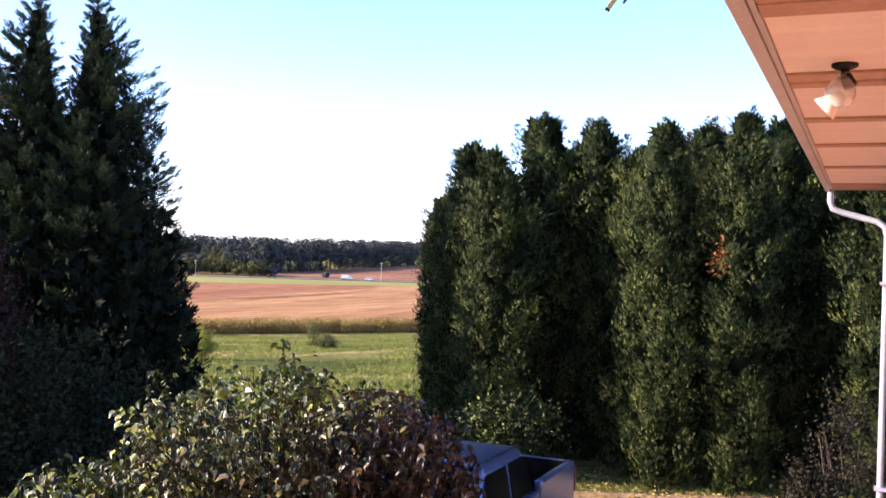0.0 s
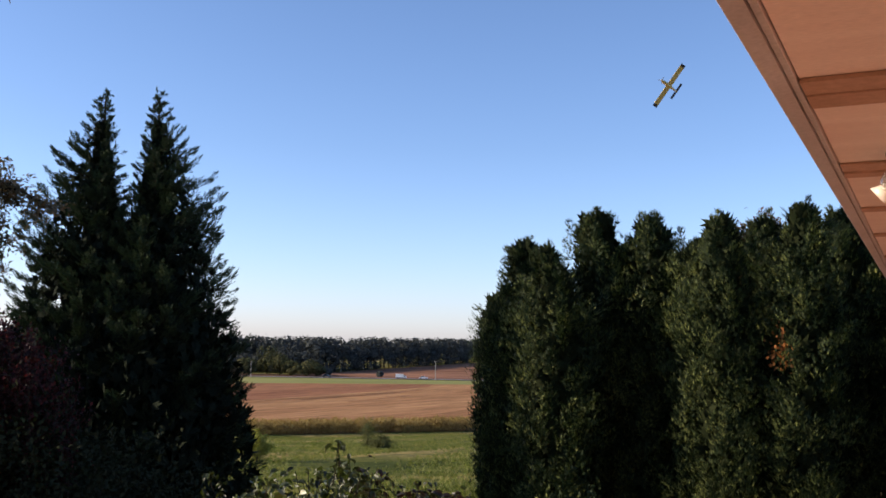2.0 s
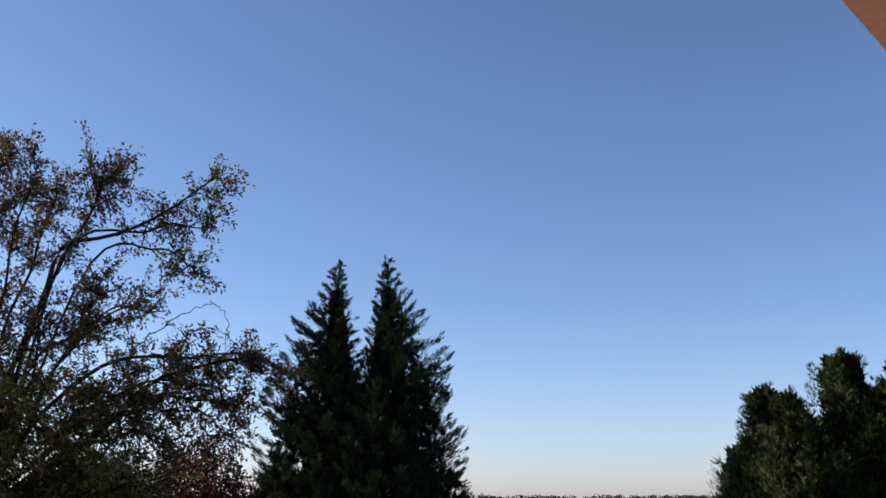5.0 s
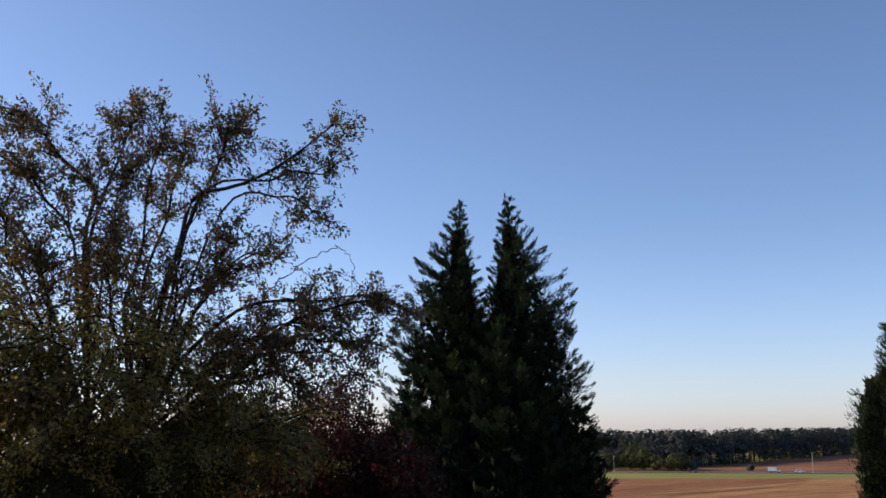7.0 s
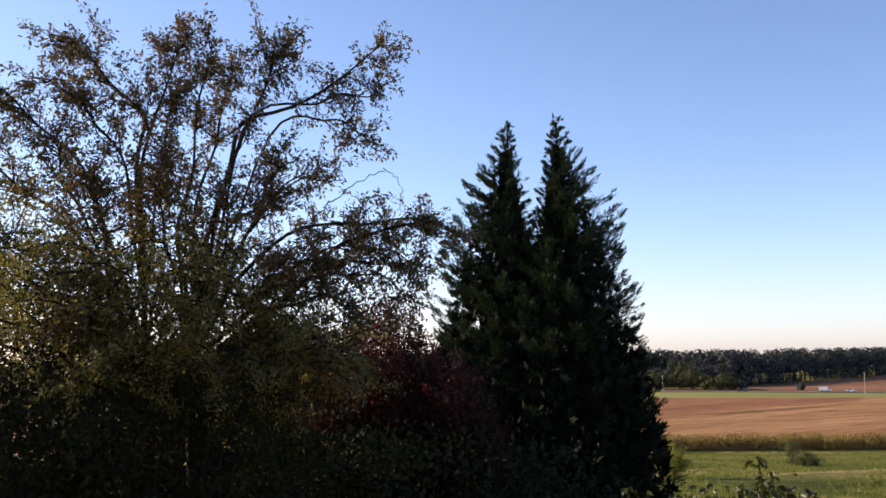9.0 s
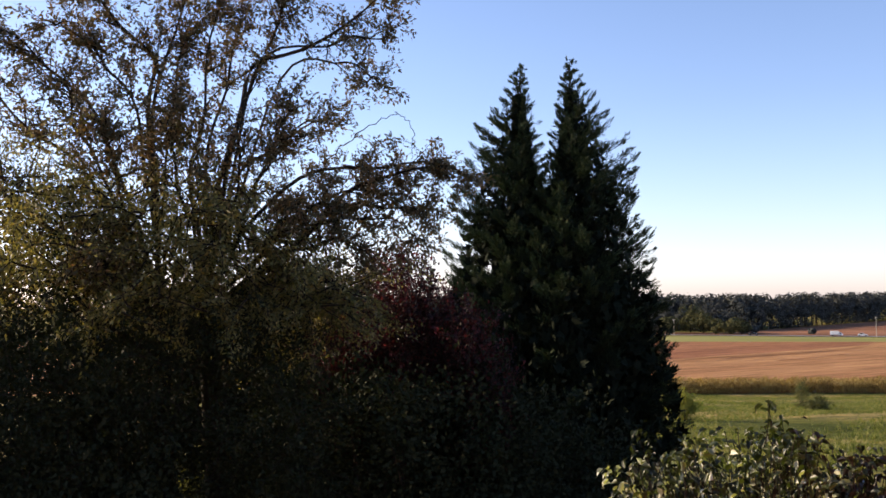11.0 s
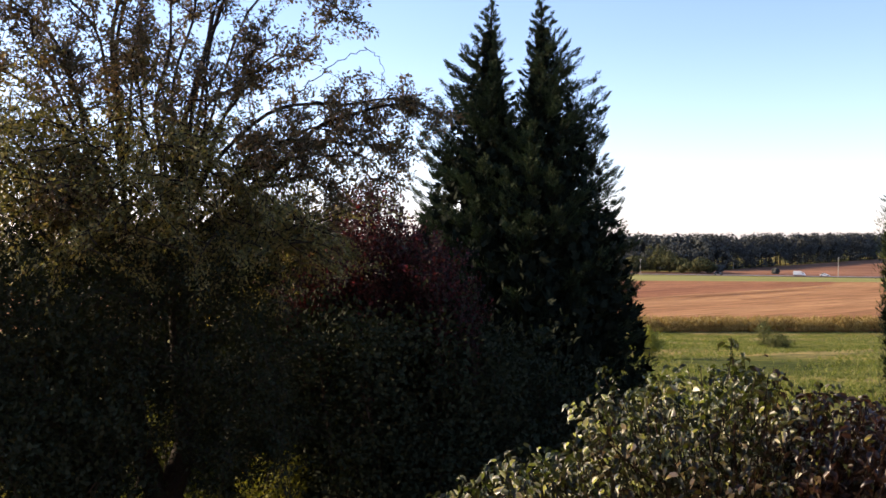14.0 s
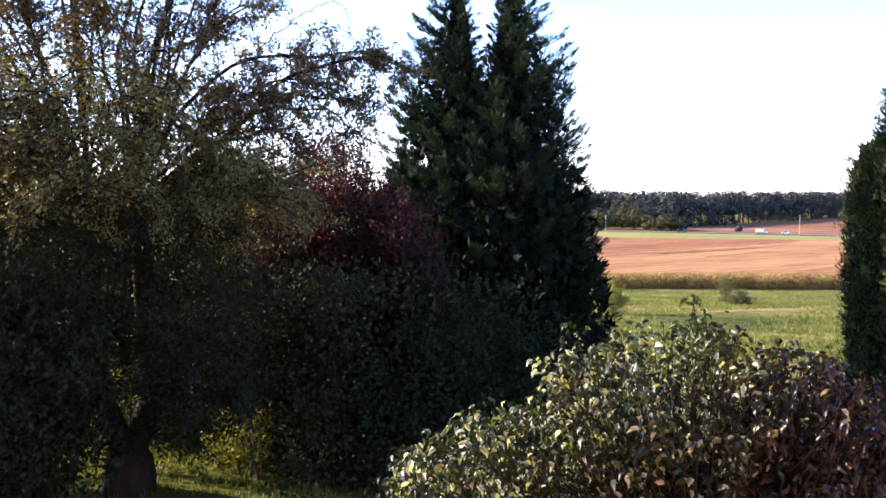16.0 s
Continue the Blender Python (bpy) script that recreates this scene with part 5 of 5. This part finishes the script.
# ---- aircraft ----
def aircraft():
    c = polar(-9.87, 14.95, 300.0)
    # axes in the picture plane: nose to the upper left and towards the eye, wing to the upper right
    back = Vector(c) - Vector((0, 0, EYE))
    back.normalize()
    right = back.cross(Vector((0, 0, 1))).normalized()
    up = right.cross(back)
    wing = (right * 0.58 + up * 0.81 + back * 0.05).normalized()
    nose = (right * -0.62 + up * 0.12 - back * 0.68)
    nose = (nose - wing * nose.dot(wing)).normalized()
    top = wing.cross(nose) * -1
    if top.dot(back) < 0:
        top = -top
    left = top.cross(nose)
    m = Matrix((nose, left, top)).transposed().to_4x4()
    m.translation = c
    ob = thing("aircraft", m, "yellow low-wing propeller aircraft banking across the sky", "aircraft")
    body = bmesh.new()
    prof = [(4.6, 0.05, 0), (4.4, 0.4, 0), (3.2, 0.62, 0.05), (1.2, 0.72, 0.1), (-0.8, 0.62, 0.15), (-3.2, 0.36, 0.25), (-4.9, 0.15, 0.35)]
    rings = [[body.verts.new((x, r * 0.8 * math.cos(k * math.pi / 6), z + r * math.sin(k * math.pi / 6))) for k in range(12)] for x, r, z in prof]
    for a, b in zip(rings, rings[1:]):
        for k in range(12):
            body.faces.new((a[k], b[k], b[(k + 1) % 12], a[(k + 1) % 12]))
    body.faces.new(rings[0])
    body.faces.new(rings[-1][::-1])
    for f in body.faces:
        f.smooth = True
    part("fuselage", body, YELLOW, ob)

    def foil(y0, y1, x0, x1, z, t):
        outline = [(x1, z), (x1 - 0.12, z + t), (x0 + 0.9 * (x1 - x0) * 0.4, z + t), (x0, z), (x1 - 0.3, z - t * 0.6)]
        return extruded(outline, y0, y1, 0.01)
    for y0, y1, mat, name in ((0.3, 6.6, YELLOW, "wing"), (-6.6, -0.3, YELLOW, "wing"), (6.6, 7.5, NAVY, "wing_tip"), (-7.5, -6.6, NAVY, "wing_tip")):
        part(name, foil(y0, y1, -0.4, 1.75, -0.35, 0.16), mat, ob, "dark wing tip" if name == "wing_tip" else "yellow wing")
    for y0, y1 in ((0.1, 2.7), (-2.7, -0.1)):
        part("tailplane", foil(y0, y1, -5.1, -4.0, 0.45, 0.07), NAVY, ob, "dark tailplane")
    part("fin", extruded([(-5.2, 0.4), (-3.9, 0.5), (-4.7, 2.0), (-5.2, 2.0)], -0.05, 0.05, 0.01), YELLOW, ob)
    can = bmesh.new()
    bmesh.ops.create_uvsphere(can, u_segments=14, v_segments=8, radius=1.0, matrix=Matrix.Translation((0.6, 0, 0.75)) @ Matrix.Diagonal((1.1, 0.42, 0.55, 1)))
    part("canopy", can, DARK_GLASS, ob, "dark canopy")
    for k in range(3):
        bl = block(-0.03, 0.03, -0.09, 0.09, 0.1, 1.3, 0.01, Matrix.Translation((4.62, 0, 0)) @ pose(0, 0, 0, 120 * k + 20, 0, 0))
        part("propeller_blade", bl, BLACK, ob)
    for y in (-1.3, 1.3):
        leg = bmesh.new()
        rod(leg, (1.3, y, -0.4), (1.5, y, -1.25), 0.08, 0.06, 8)
        g = part("landing_leg", leg, YELLOW, ob)
        part("tyre", lathe([(0.05, -0.1), (0.28, -0.1), (0.3, 0), (0.28, 0.1), (0.05, 0.1)], 14, Matrix.Translation((1.5, y, -1.3)) @ pose(0, 0, 0, 90, 0, 0)), RUBBER, g)
    return ob


aircraft()


# ---- far side of the valley ----
def pole(az, y, h):
    x = -y * math.tan(radians(az))
    z = ground_z(x, y)
    ob = thing("utility_pole", pose(x, y, z), "weathered wooden utility pole beside the road", "pole", "roadside utility poles")
    bm = bmesh.new()
    rod(bm, (0, 0, -0.3), (0, 0, h), 0.2, 0.14, 10)
    part("post", bm, POLE_WOOD, ob)
    part("crossarm", block(-0.6, 0.6, -0.08, 0.08, h - 0.7, h - 0.55, 0.02), POLE_WOOD, ob)
    for dx in (-0.52, 0.52):
        bm = bmesh.new()
        rod(bm, (dx, 0, h - 0.5), (dx, 0, h - 0.25), 0.06, 0.05, 8)
        part("insulator", bm, WHITE, ob)


for az, y, h in ((3.62, 512, 10.2), (14.2, 512, 8.7), (9.08, 600, 5.9)):
    pole(az, y, h)


def vehicle(name, az, length, high, paint, label, category, boxy):
    y = 521.0
    x = -y * math.tan(radians(az))
    ob = thing(name, pose(x, y, ground_z(x, y) + 0.3), label, category, "road traffic")
    l, h = length, high
    if boxy:
        part("cargo_box", block(-l * 0.5, l * 0.2, -1.1, 1.1, 0.7, h, 0.06), paint, ob)
        part("cab", extruded([(l * 0.22, 0.5), (l * 0.22, h * 0.72), (l * 0.36, h * 0.72), (l * 0.43, h * 0.42), (l * 0.5, h * 0.38), (l * 0.5, 0.5)], -1.0, 1.0, 0.05), paint, ob)
        part("chassis", block(-l * 0.48, l * 0.22, -0.9, 0.9, 0.45, 0.68, 0.03), BLACK, ob)
        part("window", block(l * 0.25, l * 0.37, -1.02, 1.02, h * 0.46, h * 0.66, 0.02), DARK_GLASS, ob)
    else:
        part("body", extruded([(-l / 2, 0.35), (-l / 2, h * 0.58), (-l * 0.1, h * 0.62), (l * 0.3, h * 0.6), (l / 2, h * 0.5), (l / 2, 0.35)], -0.9, 0.9, 0.06), paint, ob)
        part("cabin", extruded([(-l * 0.42, h * 0.57), (-l * 0.3, h), (l * 0.08, h), (l * 0.24, h * 0.58)], -0.78, 0.78, 0.06), paint, ob)
        part("window", extruded([(-l * 0.36, h * 0.64), (-l * 0.28, h * 0.94), (l * 0.06, h * 0.94), (l * 0.18, h * 0.64)], -0.8, 0.8), DARK_GLASS, ob)
    for wx in (-l * 0.32, l * 0.33):
        for wy in (-0.85, 0.85):
            w = part("wheel", lathe([(0.1, -0.12), (0.36, -0.12), (0.38, 0), (0.36, 0.12), (0.1, 0.12)], 16), RUBBER, ob)
            w.matrix_local = pose(wx, wy, 0.38, 90, 0, 0)


vehicle("box_truck", 5.6, 5.8, 2.5, WHITE, "white box truck driving on the far road", "truck", True)
vehicle("car", 4.3, 4.5, 1.55, WHITE, "white car on the far road", "car", False)
vehicle("car", 9.9, 4.8, 1.7, DARK_CAR, "dark car on the far road", "car", False)


TUFT = (np.array([(0, 0, 0), (0.5, 0.4, 0.1), (1, 0.1, -0.1), (0.6, -0.45, 0.1)]), np.array([(0, 1, 2), (0, 2, 3)]))


def crown(rng, c, r, h, tufts, size):
    """Facets of foliage round an uneven crown."""
    lobes = 11
    D = rand_dirs(rng, lobes)
    LC = c + D * np.array((r, r, h * 0.5)) * 0.6
    k = rng.integers(0, lobes, tufts)
    d = rand_dirs(rng, tufts)
    P = LC[k] + d * np.array((r, r, h * 0.5)) * 0.48 * rng.uniform(0.85, 1.03, (tufts, 1))
    A = np.cross(d, rng.normal(size=(tufts, 3)))
    return P, A, d + np.array((0, 0, 0.15)) + rng.normal(size=(tufts, 3)) * 0.12, rng.uniform(0.6, 1.3, tufts) * size


def woods():
    rng = np.random.default_rng(3)
    Ps, As, Ns, Ls, trunks = [], [], [], [], []
    for row in range(7):
        for x in np.arange(-430, 120, 2.4 if row < 2 else 5.8):
            near = -250 < x < 40
            xx = x + rng.uniform(-3, 3)
            edge = np.clip(592 + (xx + 97) * 2.15, 572, 770 + max(0, xx) * 0.3)
            y = edge + row * 9 + rng.uniform(-3, 3) + 4
            z = ground_z(xx, y)
            want = EYE + 0.0094 * y - z
            h = want * rng.uniform(0.94, 1.0) * (0.8 if row == 0 else 0.94 if row == 1 else 1.0)
            r = rng.uniform(5.0, 7.5)
            for store, got in zip((Ps, As, Ns, Ls), crown(rng, np.array((xx, y, z + h * (rng.uniform(0.16, 0.28) if row == 0 and x % 4.8 < 2.4 else rng.uniform(0.3, 0.62) if row == 0 else rng.uniform(0.28, 0.7) if row == 1 else 0.62))), r * (0.68 if row < 2 else 1), h * (0.46 if row < 2 else 0.72), (230 if row < 2 else 190) if near else 60, (1.05 if row < 2 else 1.7) if near else 3.0)):
                store.append(got)
            trunks.append(tube(np.array(((xx, y, z - 0.3), (xx, y, z + h * 0.5))), [0.3, 0.15], 4))
    v, f = scattered(TUFT, np.concatenate(Ps), np.concatenate(As), np.concatenate(Ns), np.concatenate(Ls))
    wood = thing("woods", pose(0, 0, 0), "dark autumn woods along the far hill", "woods", kind="stuff")
    under("tree_crowns", mesh_of("tree_crowns", v, f, WOODS), wood)["kind"] = "stuff"
    v, f = joined(trunks)
    under("tree_trunks", mesh_of("tree_trunks", v, f, BARK), wood)["kind"] = "stuff"


woods()


def field_tree(az, y, h, r, seed, mat):
    rng = np.random.default_rng(seed)
    x = -y * math.tan(radians(az))
    z = ground_z(x, y)
    ob = thing("field_tree", pose(x, y, z), "rounded leafy tree at the edge of the far woods", "tree", "trees by the far road")
    v, f = tube(np.array(((0, 0, -0.3), (0.1, 0, h * 0.3), (0, 0, h * 0.7))), [0.3, 0.22, 0.08], 6)
    under("trunk", mesh_of("trunk", v, f, BARK, True), ob)
    P, A, N, L = crown(rng, np.array((0, 0, h * 0.52)), r, h * 0.95, 1500, 0.9)
    P[:, 2] = np.maximum(P[:, 2], 0.3)
    v, f = scattered(TUFT, P, A, N, L)
    under("crown", mesh_of("crown", v, f, mat), ob)


for i, (az, y, h, r) in enumerate(((14.4, 548, 10, 7), (13.3, 556, 17, 7.5), (12.6, 552, 12, 8), (11.9, 547, 9, 6), (11.1, 546, 9.5, 8.5), (10.5, 549, 7, 5.5), (10.0, 553, 4.5, 4), (15.3, 550, 10, 7), (6.85, 552, 3, 2.2))):
    field_tree(az, y, h, r, 400 + i, FIELD_TREE if i < 6 else WOODS)


def corn():
    rng = np.random.default_rng(9)
    v, f = [], []
    for k in range(6):
        a, z = k * 2.4, 0.35 + 0.28 * k
        d, s = np.array((math.cos(a), math.sin(a), 0)), np.array((-math.sin(a), math.cos(a), 0)) * 0.1
        b = len(v)
        p0, p1, p2 = np.array((0, 0, z)), np.array((0, 0, z + 0.28)) + d * 0.3, np.array((0, 0, z - 0.05)) + d * 0.62
        v += [p0 - s, p0 + s, p1 + s, p1 - s, p2]
        f += [(b, b + 1, b + 2), (b, b + 2, b + 3), (b + 3, b + 2, b + 4)]
    for s in (np.array((0.035, 0, 0)), np.array((0, 0.035, 0))):
        b = len(v)
        v += [-s, s, s * 0.5 + np.array((0, 0, 2.3)), -s * 0.5 + np.array((0, 0, 2.3))]
        f += [(b, b + 1, b + 2), (b, b + 2, b + 3)]
    v, f = np.array(v), np.array(f)
    P = []
    for row in range(9):
        for s in np.arange(-90, 60, 0.34):
            q = 187 + row * 0.76
            x = s + rng.normal(0, 0.06)
            if row < 2 and math.sin(s * 1.7) + math.sin(s * 0.83 + row) + rng.normal(0, 0.5) > 1.1:
                continue
            P.append((x, (q + 0.425 * x) / 0.905 + rng.normal(0, 0.05)))
    P = np.array(P)
    n = len(P)
    a, h = rng.uniform(0, 6.283, n), rng.uniform(1.0, 1.38, n) + 0.08 * np.sin(P[:, 0] * 0.9) * np.sin(P[:, 0] * 0.37)
    out = np.empty((n, len(v), 3))
    out[:, :, 0] = v[None, :, 0] * np.cos(a)[:, None] - v[None, :, 1] * np.sin(a)[:, None] + P[:, None, 0]
    out[:, :, 1] = v[None, :, 0] * np.sin(a)[:, None] + v[None, :, 1] * np.cos(a)[:, None] + P[:, None, 1]
    out[:, :, 2] = v[None, :, 2] * h[:, None] + land(P[:, 0], P[:, 1])[:, None]
    faces = f[None] + (np.arange(n) * len(v))[:, None, None]
    tagged(new("corn_rows", mesh_of("corn_rows", out.reshape(-1, 3), faces.reshape(-1, 3), CORN)), "standing rows of dry ripe corn", "corn", kind="stuff")


corn()


def grass(name, n, area, size, seed, label, tall=1.0):
    """Tufts of three blades on the land, inside an area given as a test."""
    rng = np.random.default_rng(seed)
    P = area(rng, n)
    m = len(P)
    z = land(P[:, 0], P[:, 1])
    shape = (np.array([(0, 0.1, 0), (0, -0.1, 0), (1, 0.05, 0.25), (0, 0.28, 0), (0, 0.12, 0), (0.8, 0.5, -0.2), (0, -0.12, 0), (0, -0.28, 0), (0.85, -0.45, 0.15)]), np.array([(0, 1, 2), (3, 4, 5), (6, 7, 8)]))
    a = rng.uniform(0, 6.283, m)
    A = np.stack([rng.normal(0, 0.25, m), rng.normal(0, 0.25, m), np.full(m, tall)], -1)
    v, f = scattered(shape, np.stack([P[:, 0], P[:, 1], z - 0.01], -1), A, np.stack([np.cos(a), np.sin(a), 0 * a], -1), rng.uniform(0.6, 1.3, m) * size)
    tagged(new(name, mesh_of(name, v, f, BLADE)), label, "grass", kind="stuff")


def meadow_area(rng, n):
    q, az = 30 + 159 * rng.uniform(0, 1, n) ** 0.8, rng.uniform(-3, 19, n)
    t = np.tan(np.radians(az))
    y = q / (0.425 * t + 0.905)
    P = np.stack([-y * t, y], -1)
    clump = np.sin(P[:, 0] * 0.35 + np.sin(P[:, 1] * 0.12) * 2) + np.sin(P[:, 1] * 0.13 + 2.5 * np.sin(P[:, 0] * 0.17 + P[:, 1] * 0.05))
    return P[clump + rng.normal(0, 0.5, n) > -1.0]


def lawn_area(rng, n):
    return np.stack([rng.uniform(0, 11, n), rng.uniform(18.5, 20.6, n)], -1)


def orchard_area(rng, n):
    return np.stack([rng.uniform(-16, -3, n), rng.uniform(8, 20, n)], -1)


grass("meadow_grass", 84000, meadow_area, 0.22, 1, "rough green and straw-coloured meadow grass", 0.5)
grass("lawn_grass", 14000, lawn_area, 0.09, 2, "short lawn grass at the foot of the hedge")
grass("orchard_grass", 17000, orchard_area, 0.13, 3, "sunlit grass beneath the apple tree")
